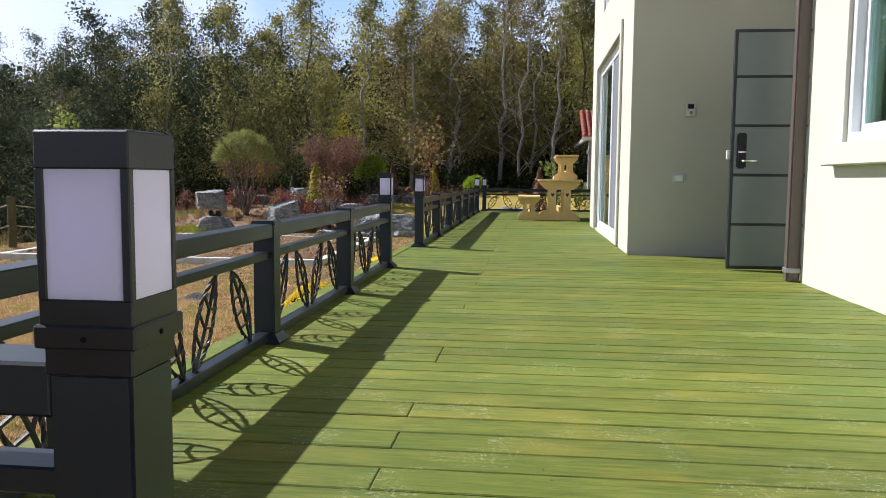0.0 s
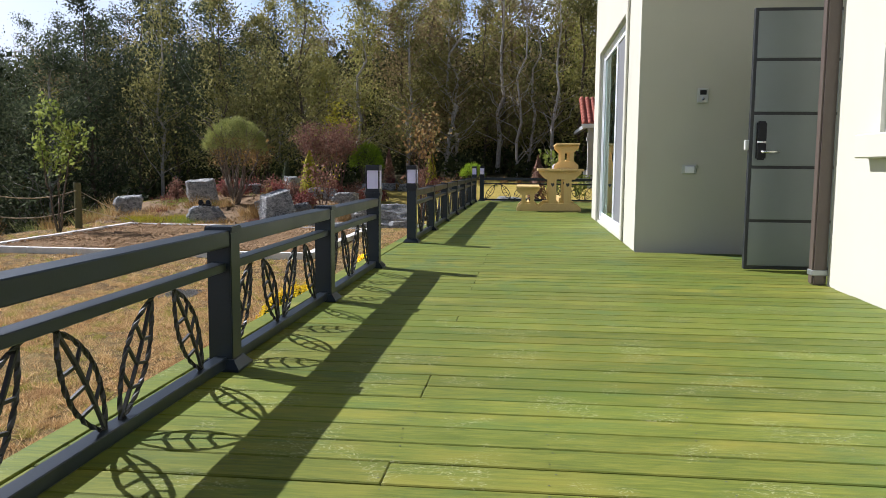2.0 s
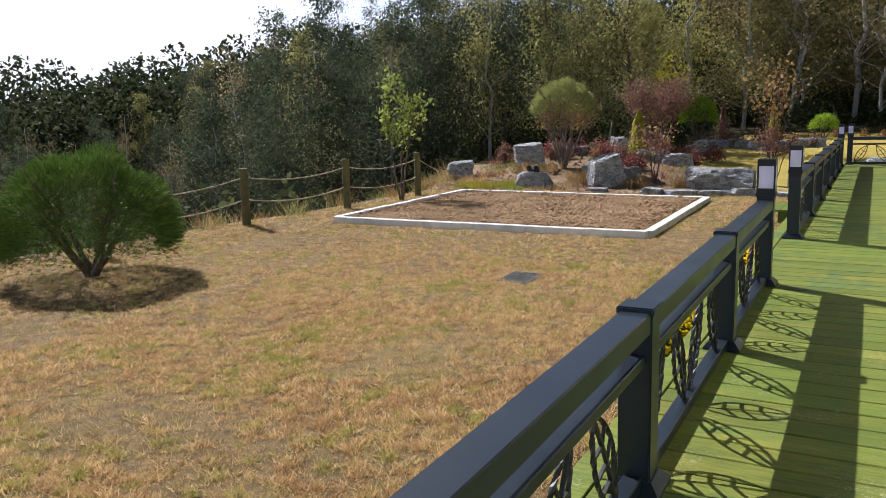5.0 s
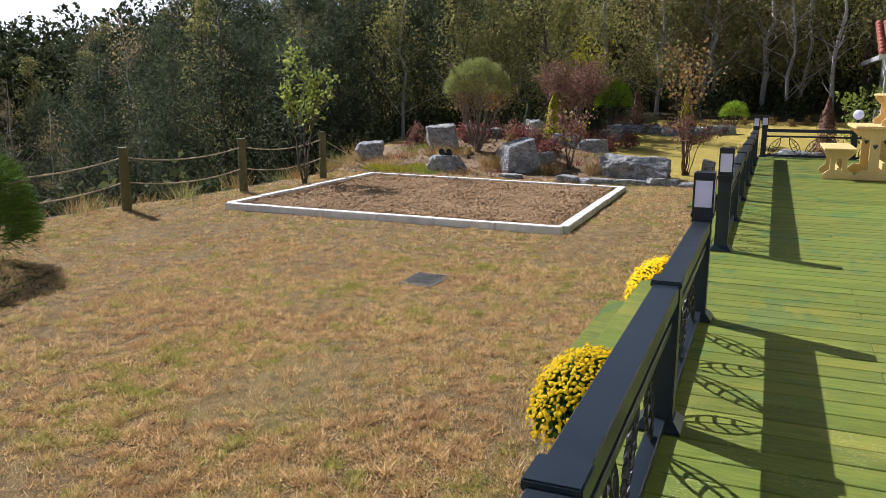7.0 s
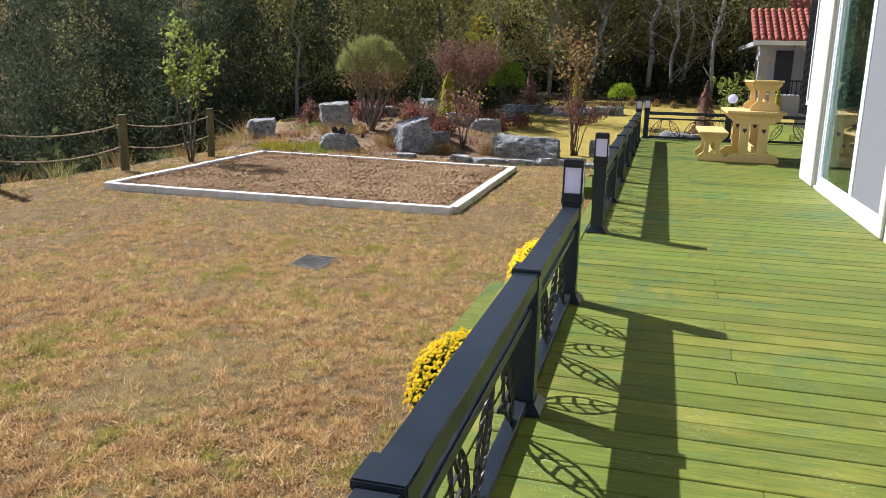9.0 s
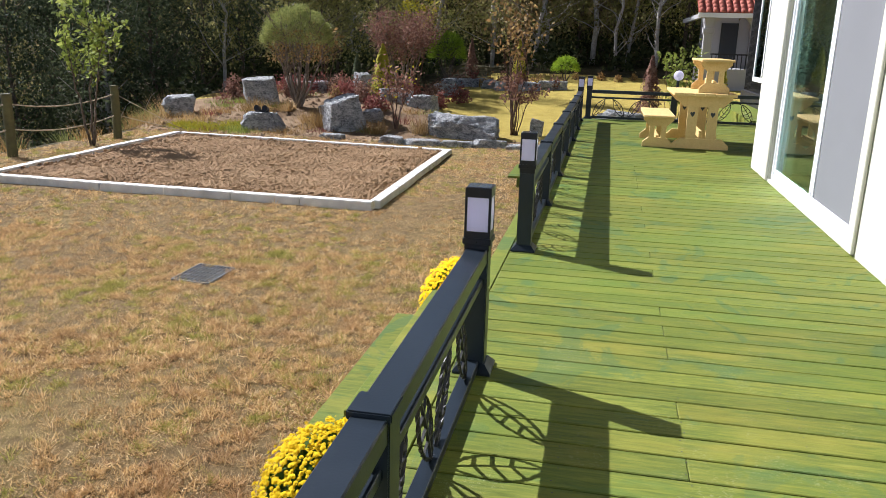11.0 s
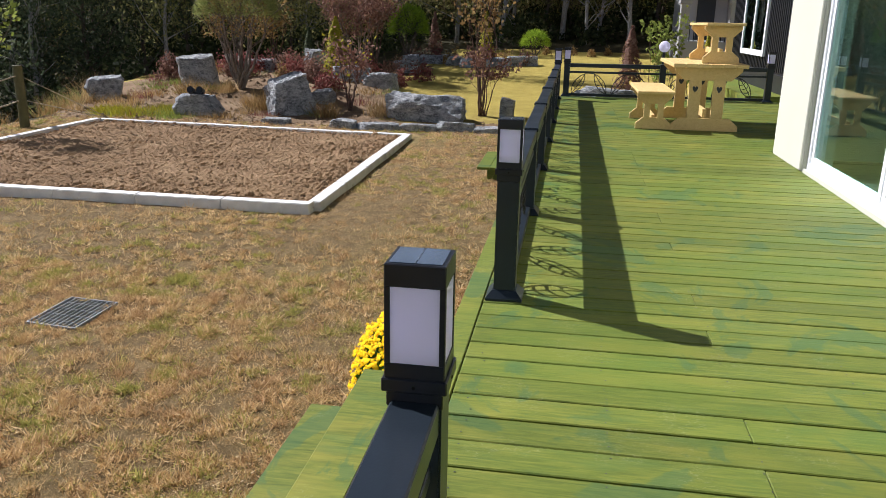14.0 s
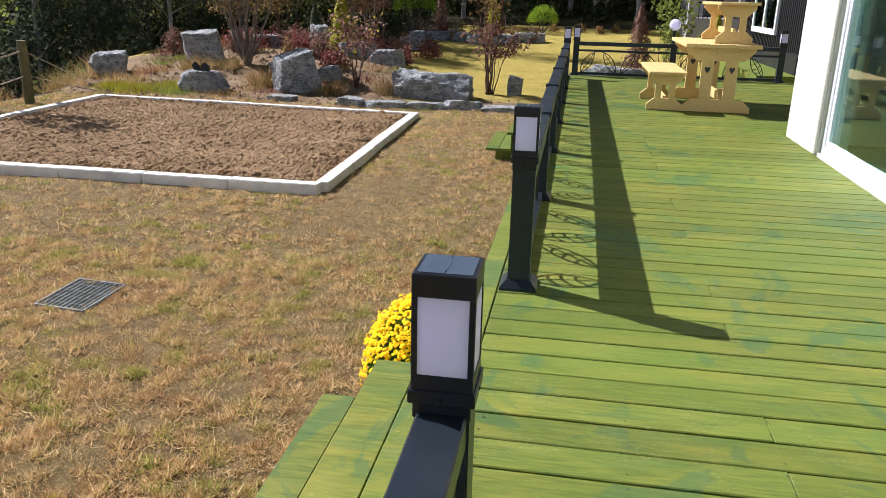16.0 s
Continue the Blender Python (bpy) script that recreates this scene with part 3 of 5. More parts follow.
def railing(label, a, b, posts, leaves=4, capped=None, group="deck railings"):
    """A railing from a to b (plan points). posts: distances along it; capped: which of them carry a flat cap."""
    a, b = Vector((*a, 0)), Vector((*b, 0))
    d = b - a
    r = thing("deck_railing", a, label, "railing", group)
    r.rotation_euler.z = math.atan2(-d.x, d.y)
    for i, s in enumerate(posts):
        if s == 0.0 and capped == (99,):
            continue
        p = shared("post", POST, r, pose(0, s, 0))
        shared("base_plate", PLATE, p)
        if capped is None or i in capped:
            shared("cap", CAP, p)
    for s0, s1 in zip(posts, posts[1:]):
        y0, y1 = s0 + 0.051, s1 - 0.051
        boxpart("top_rail", (-0.046, 0.046, y0 - 0.0, y1 + 0.0, 0.503, 0.568), M_BLACK, r, bevel=0.004)
        boxpart("middle_rail", (-0.032, 0.032, y0, y1, 0.404, 0.438), M_BLACK, r, bevel=0.003)
        boxpart("bottom_rail", (-0.028, 0.028, y0, y1, 0.012, 0.056), M_BLACK, r, bevel=0.003)
        n = leaves if s1 - s0 > 1.0 else max(1, round(leaves * (s1 - s0) / 1.6))
        if n:
            # leaves lean together in pairs, their tips joined by a hook
            spots = [f * (y1 - y0) for f in (0.10, 0.35, 0.55, 0.805)][:n]
            for k, y in enumerate(spots):
                shared("iron_leaf", LEAF[1 if k % 2 == 0 else -1], r, pose(0, y0 + y, 0))
            for k in range(0, n - 1, 2):
                shared("hook", HOOK, r, pose(0, y0 + (spots[k] + spots[k + 1]) / 2, 0))
    return r


railing("dark metal railing with iron leaf ornaments along the deck", (-1.01, 1.02), (-1.053, 6.935), [0.0, 1.08, 2.70, 4.33, 5.915], 4, (0, 1, 2, 3))
railing("dark metal railing with iron leaf ornaments along the deck", (-1.06, 9.084), (-1.08, 19.2), [0.0, 1.69, 3.38, 5.07, 6.76, 8.45, 10.13], 4, (1, 2, 3, 4, 5))
railing("dark metal railing with iron leaf ornaments across the deck end", (-0.93, 19.75), (2.45, 19.75), [0.0, 1.63, 3.38], 4, (1,))
railing("short dark metal railing beside the deck entrance", (-1.01, 1.02), (-0.282, 1.014), [0.0, 0.728], 0, (99,))


def lamp(at, label):
    t = thing("post_lamp", (*at, 0.556), label, "lamp", "solar lamps on the deck posts")
    w = 0.056
    bm = bmesh.new()
    box(bm, -w + 0.003, w - 0.003, -w + 0.003, w - 0.003, 0.0, 0.033)
    part("neck", bm, M_LAMPBLACK, t, bevel=0.002)
    bm = bmesh.new()
    box(bm, -w - 0.005, w + 0.005, -w - 0.005, w + 0.005, 0.032, 0.059)
    part("collar", bm, M_LAMPBLACK, t, bevel=0.0025)
    bm = bmesh.new()
    box(bm, -w, w, -w, w, 0.057, 0.088)
    part("lower_housing", bm, M_LAMPBLACK, t, bevel=0.002)
    for sx in (-1, 1):
        for sy in (-1, 1):
            bm = bmesh.new()
            x0, y0 = sorted((sx * w, sx * (w - 0.011))), sorted((sy * w, sy * (w - 0.011)))
            box(bm, *x0, *y0, 0.0865, 0.2355)
            part("corner_bar", bm, M_LAMPBLACK, t, bevel=0.0015)
    for k in range(4):
        bm = bmesh.new()
        box(bm, -w + 0.010, w - 0.010, -w + 0.002, -w + 0.006, 0.0875, 0.2345)
        p = part("diffuser", bm, M_DIFFUSER, t, "milky white diffuser panel")
        p.rotation_euler.z = k * math.pi / 2
        bm = bmesh.new()
        bmesh.ops.create_cone(bm, cap_ends=True, segments=8, radius1=0.0032, radius2=0.0032, depth=0.002, matrix=pose(0, -w - 0.0055, 0.044, 90, 0, 0))
        p = part("screw", bm, M_PIT, t, "dark fixing screw")
        p.rotation_euler.z = k * math.pi / 2
    bm = bmesh.new()
    box(bm, -w, w, -w, w, 0.234, 0.277)
    top = part("top_housing", bm, M_LAMPBLACK, t, bevel=0.002)
    for s in (-1, 1):
        bm = bmesh.new()
        box(bm, -w + 0.008, w - 0.008, *sorted((s * 0.001, s * (w - 0.008))), 0.2755, 0.2785)
        part("solar_cell", bm, M_SOLAR, top, "dark blue solar cell").rotation_euler.z = math.pi / 2
    bm = bmesh.new()
    box(bm, -0.0012, 0.0012, -0.03, 0.03, 0.2785, 0.2795)
    part("contact_strip", bm, M_CHROME, top, "silver contact strip")
    return t


for at in ((-0.282, 1.014), (-1.053, 6.935), (-1.06, 9.084), (-1.08, 19.2), (-0.93, 19.75), (2.45, 19.75)):
    lamp(at, "black solar lamp with milky panels on a deck post")


# ---------------------------------------------------------------- pine furniture
def trestle_outline_top(x0, x1, z0, z1, cut):
    return [(x0 + cut, z0), (x1 - cut, z0), (x1, z1 - 0.04), (x1, z1), (x0, z1), (x0, z1 - 0.04)]


def bench(m, label):
    """A pine bench whose length runs along y; its base is at z 0."""
    t = thing("pine_bench", (0, 0, 0), label, "bench", "pine picnic set")
    L, W, Ht = 1.5, 0.44, 0.47
    boxpart("seat", (-W / 2, W / 2, -L / 2, L / 2, Ht - 0.035, Ht), M_PINE, t, bevel=0.006)
    for y in (-0.58, 0.54):
        bm = bmesh.new()
        prism(bm, [(-0.21, 0), (0.21, 0), (0.21, 0.07), (0.13, 0.14), (-0.13, 0.14), (-0.21, 0.07)], y, y + 0.04)
        part("foot", bm, M_PINE, t, bevel=0.004)
        bm = bmesh.new()
        prism(bm, trestle_outline_top(-0.215, 0.215, Ht - 0.165, Ht - 0.036, 0.09), y, y + 0.04)
        part("bearer", bm, M_PINE, t, bevel=0.004)
        for x in (-0.12, 0.045):
            boxpart("leg", (x, x + 0.075, y + 0.001, y + 0.039, 0.13, Ht - 0.15), M_PINE, t, bevel=0.003)
    boxpart("stretcher", (-0.02, 0.02, -0.54, 0.54, 0.10, 0.17), M_PINE, t, bevel=0.003)
    t.matrix_basis = m
    return t


def table(m, label):
    t = thing("pine_table", (0, 0, 0), label, "table", "pine picnic set")
    L, W, Ht = 1.6, 0.86, 0.80
    for i in range(6):
        x0 = -W / 2 + i * W / 6
        boxpart("board", (x0 + 0.002, x0 + W / 6 - 0.002, -L / 2, L / 2, Ht - 0.045, Ht), M_PINE, t, bevel=0.005)
    for y in (-0.68, 0.64):
        bm = bmesh.new()
        prism(bm, [(-0.40, 0), (0.40, 0), (0.40, 0.06), (0.30, 0.15), (-0.30, 0.15), (-0.40, 0.06)], y, y + 0.045)
        part("foot", bm, M_PINE, t, bevel=0.004)
        bm = bmesh.new()
        prism(bm, trestle_outline_top(-0.39, 0.39, Ht - 0.20, Ht - 0.046, 0.12), y, y + 0.045)
        part("bearer", bm, M_PINE, t, bevel=0.004)
        for x in (-0.21, 0.07):
            leg = boxpart("leg", (x, x + 0.14, y + 0.001, y + 0.044, 0.145, Ht - 0.19), M_PINE, t, bevel=0.003)
            # leg is not cut; a thin dark heart stands for the opening's shade
            bm = bmesh.new()
            heart = []
            for k in range(16):
                a = 2 * math.pi * k / 16
                heart.append((x + 0.07 + 0.0022 * 16 * math.sin(a) ** 3 * 0.95, 0.50 + 0.0028 * (13 * math.cos(a) - 5 * math.cos(2 * a) - 2 * math.cos(3 * a) - math.cos(4 * a))))
            prism(bm, heart, y - 0.0015, y + 0.0005)
            part("heart_shade_plate", bm, M_DOORDARK, leg, "dark heart-shaped plate standing in for a shaded cut-out")
    boxpart("stretcher", (-0.022, 0.022, -0.64, 0.64, 0.16, 0.26), M_PINE, t, bevel=0.003)
    t.matrix_basis = m
    return t


bench(pose(0.19, 16.12, 0.002), "raw pine bench standing on the green deck")
table(pose(0.79, 16.22, 0.002), "raw pine table with heart cut-outs in the legs")
bench(pose(0.91, 16.15, 0.803), "raw pine bench stacked on top of the table")


# ---------------------------------------------------------------- garden bed, drain, steps
def kerb_line(parent, a, b, z1, w=0.15, step=1.0):
    a, b = Vector((*a, 0)), Vector((*b, 0))
    d = b - a
    n = max(1, round(d.length / step))
    ang = math.atan2(d.y, d.x)
    for i in range(n):
        l = d.length / n
        bm = bmesh.new()
        box(bm, 0.003, l - 0.003, -w / 2, w / 2, -0.35, random.uniform(-0.004, 0.004))
        o = part("kerb_stone", bm, M_KERB, parent, bevel=0.008, seg=2)
        o.matrix_basis = Matrix.Translation(a + d * (i / n) + Vector((0, 0, z1))) @ pose(0, 0, 0, 0, 0, math.degrees(ang) + random.uniform(-0.2, 0.2))


def garden_bed():
    t = thing("garden_bed", (0, 0, 0), "tilled brown soil bed edged with pale concrete kerbs", "garden bed")
    FL, FR, BR, BL = (-9.47, 13.41), (-3.46, 13.33), (-3.57, 18.78), (-9.67, 19.3)
    kerb_line(t, FL, (FR[0] - 0.0, FR[1]), -0.635)
    kerb_line(t, (FR[0], FR[1] + 0.08), BR, -0.635)
    kerb_line(t, BR, BL, -0.65)
    kerb_line(t, (BL[0], BL[1] - 0.08), (FL[0], FL[1] + 0.08), -0.635)
    n, m = 300, 270
    verts, faces = [], []
    for j in range(m + 1):
        for i in range(n + 1):
            u, v = i / n, j / m
            x = (FL[0] * (1 - u) + FR[0] * u) * (1 - v) + (BL[0] * (1 - u) + BR[0] * u) * v
            y = (FL[1] * (1 - u) + FR[1] * u) * (1 - v) + (BL[1] * (1 - u) + BR[1] * u) * v
            e = min(u, 1 - u, v, 1 - v)
            z = -0.715 + 0.05 * min(1, e * 12) + 0.03 * noise.noise((x * 1.1, y * 1.1, 0)) + 0.018 * abs(noise.noise((x * 5, y * 5, 2))) + 0.032 * max(0, noise.noise((x * 12, y * 12, 5)) - 0.1) + 0.02 * noise.noise((x * 27, y * 27, 8)) + 0.009 * random.random()
            verts.append((x, y, z))
    for j in range(m):
        for i in range(n):
            k = j * (n + 1) + i
            faces.append((k, k + 1, k + n + 2, k + n + 1))
    me = bpy.data.meshes.new("soil")
    me.from_pydata(verts, [], faces)
    me.materials.append(M_SOIL)
    o = new("soil", me)
    o.parent = t
    tagged(o, "loose tilled brown soil")
    # loose clods
    rng = np.random.default_rng(5)
    tri = []
    for _ in range(6500):
        u, v = rng.uniform(0.02, 0.98, 2)
        x = (FL[0] * (1 - u) + FR[0] * u) * (1 - v) + (BL[0] * (1 - u) + BR[0] * u) * v
        y = (FL[1] * (1 - u) + FR[1] * u) * (1 - v) + (BL[1] * (1 - u) + BR[1] * u) * v
        r = rng.gamma(2.0, 0.0065) + 0.006
        c = np.array((x, y, -0.668))
        ring = [c + r * rng.uniform(0.8, 1.2) * np.array((math.cos(q), math.sin(q), 0)) for q in np.linspace(0, 5.24, 6)]
        top = [c + r * rng.uniform(0.5, 0.7) * np.array((math.cos(q), math.sin(q), 0)) + np.array((0, 0, r * rng.uniform(0.55, 0.8))) for q in np.linspace(0.5, 5.74, 6)]
        for i in range(6):
            j = (i + 1) % 6
            tri += [(ring[i], ring[j], top[i]), (ring[j], top[j], top[i])]
        tri += [(top[0], top[1], top[2]), (top[0], top[2], top[3]), (top[0], top[3], top[4]), (top[0], top[4], top[5])]
    o = new("soil_crumb", tris_mesh("soil_crumb", np.array(tri), M_SOIL))
    o.parent = t
    tagged(o, "crumbled soil", kind="stuff")


garden_bed()


def drain():
    z = float(height(-4.37, 10.52)) + 0.012
    t = thing("drain_grate", (-4.37, 10.52, z), "galvanised steel drain grate sunk in the lawn", "drain")
    t.rotation_euler = (math.atan(0.061), 0, radians(-6))
    bm = bmesh.new()
    for q in ((-0.21, 0.21, -0.24, -0.228), (-0.21, 0.21, 0.228, 0.24), (-0.21, -0.198, -0.228, 0.228), (0.198, 0.21, -0.228, 0.228)):
        box(bm, *q, -0.05, 0.009)
    part("frame", bm, M_GRATE, t)
    # solid block, its black colour standing for the shade down in the drain
    boxpart("pit", (-0.198, 0.198, -0.228, 0.228, -0.3, -0.04), M_PIT, t, "solid black block standing in for the shaded pit")
    for i in range(9):
        x = -0.165 + i * 0.33 / 8
        boxpart("bar", (x - 0.0035, x + 0.0035, -0.228, 0.228, -0.012, 0.004), M_GRATE, t, bevel=0)
    for y in (-0.15, -0.05, 0.05, 0.15):
        boxpart("cross_bar", (-0.198, 0.198, y - 0.002, y + 0.002, -0.010, 0.0025), M_GRATE, t, bevel=0)


drain()


def side_steps(x0, y0, y1, label):
    """Plank steps from the deck edge down to the lawn."""
    t = thing("deck_steps", (x0, y0, -0.95), label, "steps")
    L = y1 - y0
    for xs, z, w in ((0.0, -0.19, 0.184), (-0.312, -0.38, 0.15)):
        top = z + 0.95
        for j in range(2):
            a = xs - w * (j + 1)
            boxpart("tread_board", (a + 0.001, a + w - 0.001, 0, L, top - 0.03, top), M_DECK, t, bevel=0.004)
        boxpart("riser", (xs - 0.012, xs - 0.003, 0.005, L - 0.005, top + 0.002, top + 0.155), M_DECK, t, bevel=0)
        boxpart("string_board", (xs - 2 * w + 0.01, xs - 0.002, L - 0.045, L - 0.005, -0.05, top - 0.031), M_DECK, t, bevel=0)
    return t


side_steps(-1.24, 6.75, 8.57, "green stained plank steps down to the lawn")
side_steps(-1.24, 14.5, 15.65, "green stained plank steps down to the lawn")


# ---------------------------------------------------------------- rope fence
def fence():
    posts = [(-11.75, 9.9), (-11.06, 12.7), (-10.6, 15.38), (-10.5, 18.27)]
    t = thing("rope_fence", (-11.6, 13.4, -0.8), "olive timber posts joined by two sagging ropes", "fence")
    base = Vector((-11.6, 13.4, -0.8))
    tops = []
    for x, y in posts:
        z = float(height(x, y)) - 0.06
        bm = bmesh.new()
        bmesh.ops.create_cone(bm, cap_ends=True, segments=14, radius1=0.085, radius2=0.083, depth=1.35)
        bmesh.ops.translate(bm, vec=Vector((x, y, z + 0.475)) - base, verts=bm.verts)
        part("post", bm, M_FENCEWOOD, t, smooth=False, bevel=0.006)
        tops.append(Vector((x, y, z + 1.1)))
    for a, b in zip(tops, tops[1:]):
        for drop in (0.12, 0.55):
            bm = bmesh.new()
            pts = []
            for i in range(13):
                f = i / 12
                p = a.lerp(b, f) - base
                p.z -= drop + 0.13 * 4 * f * (1 - f)
                pts.append(p)
            tube(bm, pts, 0.012, 6)
            part("rope", bm, M_ROPE, t, "pale rope", True)
    bm = bmesh.new()
    p = tops[-1]
    for z in (0.12, 0.55):
        tube(bm, [p - base - Vector((0, 0, z)), Vector((-9.75, 19.75, float(height(-9.75, 19.75)))) - base], 0.01, 6)
    part("stay_rope", bm, M_ROPE, t, "pale rope", True)


fence()


# ---------------------------------------------------------------- rocks
def rock(at, size, seed, label, rot=0.0, sub=4, group="garden boulders", sink=0.12):
    bm = bmesh.new()
    bmesh.ops.create_icosphere(bm, subdivisions=sub, radius=1.0)
    off = Vector((seed * 3.7, seed * 1.9, seed * 5.3))
    rng = random.Random(seed)
    planes = [(Vector((rng.gauss(0, 1), rng.gauss(0, 1), rng.gauss(0.2, 0.6))).normalized(), rng.uniform(0.72, 0.9)) for _ in range(7)]
    for face in ((1, 0, 0), (-1, 0, 0), (0, 1, 0), (0, -1, 0), (0, 0, 1)):
        n = Vector([c + rng.gauss(0, 0.13 if face[2] else 0.17) for c in face]).normalized()
        planes.append((n, rng.uniform(0.56, 0.68)))
    for v in bm.verts:
        p = v.co.copy()
        for n, d in planes:
            q = p.dot(n)
            if q > d:
                p -= n * (q - d) * 0.97
        k = 1.12 + 0.06 * noise.noise(p * 1.7 + off) + 0.08 * noise.noise(p * 4.3 + off) + 0.06 * noise.noise(p * 8 + off) + 0.045 * noise.noise(p * 17 + off)
        k += 0.10 * abs(noise.noise(Vector((p.x * 2, p.y * 2, p.z * 7)) + off))
        p = p * k
        v.co = Vector((p.x * size[0] * 0.63, p.y * size[1] * 0.63, p.z * size[2] * 0.72 + size[2] * 0.44))
    x, y = at
    o = part("boulder", bm, M_ROCK, None, smooth=False)
    o.matrix_basis = pose(x, y, float(height(x, y)) - sink * size[2], 0, 0, rot)
    return tagged(o, label, "boulder", group)


B = "grey limestone boulder with white veins in sandy soil"
rock((-11.25, 22.1), (0.66, 0.6, 0.55), 3, "small " + B, 10)
rock((-9.38, 22.95), (0.88, 0.7, 0.84), 4, "tall blocky " + B, 20)
rock((-8.35, 20.7), (0.80, 0.6, 0.46), 5, "flat-topped " + B, -10)
rock((-6.58, 21.2), (0.88, 0.7, 0.86), 6, "slanting " + B, 35)
rock((-6.2, 22.3), (0.5, 0.4, 0.30), 7, "small " + B)
rock((-6.3, 24.9), (0.9, 0.5, 0.42), 8, "low " + B, 12)
rock((-5.4, 24.6), (0.8, 0.55, 0.40), 9, "low " + B, -20)
rock((-5.9, 29.9), (0.8, 0.6, 0.42), 10, "small " + B)
rock((-4.28, 21.5), (0.62, 0.5, 0.56), 11, "rounded " + B, 15)
rock((-3.6, 21.2), (1.5, 0.8, 0.54), 12, "long low " + B, -6)
rock((-2.14, 22.15), (0.30, 0.28, 0.44), 13, "small upright " + B)
rock((-7.2, 22.4), (0.7, 0.4, 0.28), 14, "low " + B, 40)
rock((-7.7, 26.3), (0.6, 0.5, 0.7), 25, "upright " + B, 40)
rock((-9.0, 25.6), (0.9, 0.5, 0.4), 26, "low " + B, 10)
rock((0.25, 21.4), (1.6, 0.9, 0.85), 15, "large dark limestone boulder beyond the deck end", 5)
rock((2.2, 21.3), (0.8, 0.6, 0.6), 16, "grey limestone boulder beyond the deck end", 5)
for i, (x, y, w) in enumerate(((-5.0, 19.75, 0.6), (-4.3, 19.75, 0.8), (-3.55, 19.8, 0.7), (-2.9, 19.9, 0.75), (-2.2, 19.85, 0.7), (-1.55, 19.9, 0.6), (-6.4, 20.0, 0.5))):
    rock((x, y), (w * random.uniform(0.8, 1.1), 0.30, random.uniform(0.12, 0.19)), 30 + i, "low flat edging stone in the sandy soil", random.uniform(-8, 8), 3, "edging stones")
for i in range(9):
    rock((-6.3 + 0.5 * i, 32.2 + 0.5 * math.sin(i)), (0.6, 0.45, 0.34), 50 + i, "small grey stone edging a far flower bed", i * 25, 3, "far bed stones")


def spotlight():
    t = thing("garden_spotlight", (-8.35, 20.65, float(height(-8.35, 20.7)) + 0.43), "black twin garden spotlight on a flat boulder", "spotlight")
    for s in (-1, 1):
        bm = bmesh.new()
        bmesh.ops.create_cone(bm, cap_ends=True, segments=14, radius1=0.05, radius2=0.07, depth=0.15, matrix=pose(s * 0.1, 0, 0.05, 75, 0, 0))
        part("head", bm, M_LAMPBLACK, t)
    boxpart("base", (-0.16, 0.16, -0.03, 0.03, -0.03, 0.03), M_LAMPBLACK, t)


spotlight()


# ---------------------------------------------------------------- plants
def limb(bm, a, b, r0, r1, rng, wob=0.05, n=6, seg=5):
    a, b = np.array(a, float), np.array(b, float)
    L = np.linalg.norm(b - a)
    pts = []
    for i in range(n + 1):
        f = i / n
        p = a * (1 - f) + b * f + rng.normal(0, wob * L, 3) * math.sin(math.pi * min(f, 0.95)) * 0.5
        pts.append(tuple(p))
    tube(bm, pts, r0, seg, r1)
    return pts


# leaf colour darkened to stand for the shade low in the wood
M_UNDER_SHADE = leaf_material("shade_darkened_leaves", [(0.026, 0.036, 0.015), (0.055, 0.068, 0.026), (0.095, 0.10, 0.04)], 0.4)


def leaf_tris(name, c, size, mat, rng):
    """Small pointed leaves, one triangle each, turned every way."""
    n = len(c)
    d = rng.normal(0, 1, (n, 3))
    d /= np.linalg.norm(d, axis=1, keepdims=True)
    s = np.cross(d, rng.normal(0, 1, (n, 3)))
    s /= np.maximum(1e-6, np.linalg.norm(s, axis=1, keepdims=True))
    L = size[:, None]
    return tris_mesh(name, np.stack([c - s * L * 0.32, c + s * L * 0.32, c + d * L], 1), mat)


def forest_tree(kind, seed, leaves, wide=1.0):
    """Meshes of a slender woodland tree: trunk with limbs, and a ragged crown of leaves."""
    rng = np.random.default_rng(seed)
    H = rng.uniform(8.0, 9.6)
    bm = bmesh.new()
    trunk = limb(bm, (0, 0, -0.3), (rng.normal(0, 0.35), rng.normal(0, 0.35), H), rng.uniform(0.08, 0.12), 0.012, rng, 0.025, 10, 6)
    tr = np.array(trunk)
    cl = []
    nl = rng.integers(30, 38)
    for k in range(nl):
        f = rng.uniform(0.10, 0.97)
        i = f * (len(tr) - 1)
        j = int(i)
        p = tr[j] + (tr[min(j + 1, len(tr) - 1)] - tr[j]) * (i - j)
        az = rng.uniform(0, 2 * math.pi)
        R = wide * (1.75 * (1 - f) ** 0.7 + 0.25) * rng.uniform(0.6, 1.15)
        up = R * rng.uniform(0.4, 1.2)
        q = p + np.array((R * math.cos(az), R * math.sin(az), up))
        limb(bm, p, q, 0.026 * (1.1 - f) + 0.005, 0.004, rng, 0.08, 4, 4)
        m = int(leaves / nl * rng.uniform(0.4, 1.6))
        w = rng.uniform(0.1, 1.0, m) ** 0.7
        base = p[None] * (1 - w[:, None]) + q[None] * w[:, None]
        cl.append(base + rng.normal(0, 1, (m, 3)) * (0.14 + 0.20 * R) * np.array((1, 1, 0.8)))
    c = np.concatenate(cl)
    crown = leaf_tris("crown", c, rng.uniform(0.07, 0.17, len(c)), FOREST_LEAVES[kind], rng)
    bark = M_BIRCH if seed % 3 == 0 else M_BARK
    return to_mesh("trunk", finish(bm), bark, True), crown


VARIANTS = [forest_tree(k % 4, 100 + k, (5600, 4800, 6200, 4600)[k % 4], (1.0, 1.15, 1.2, 0.9)[k % 4]) for k in range(10)]
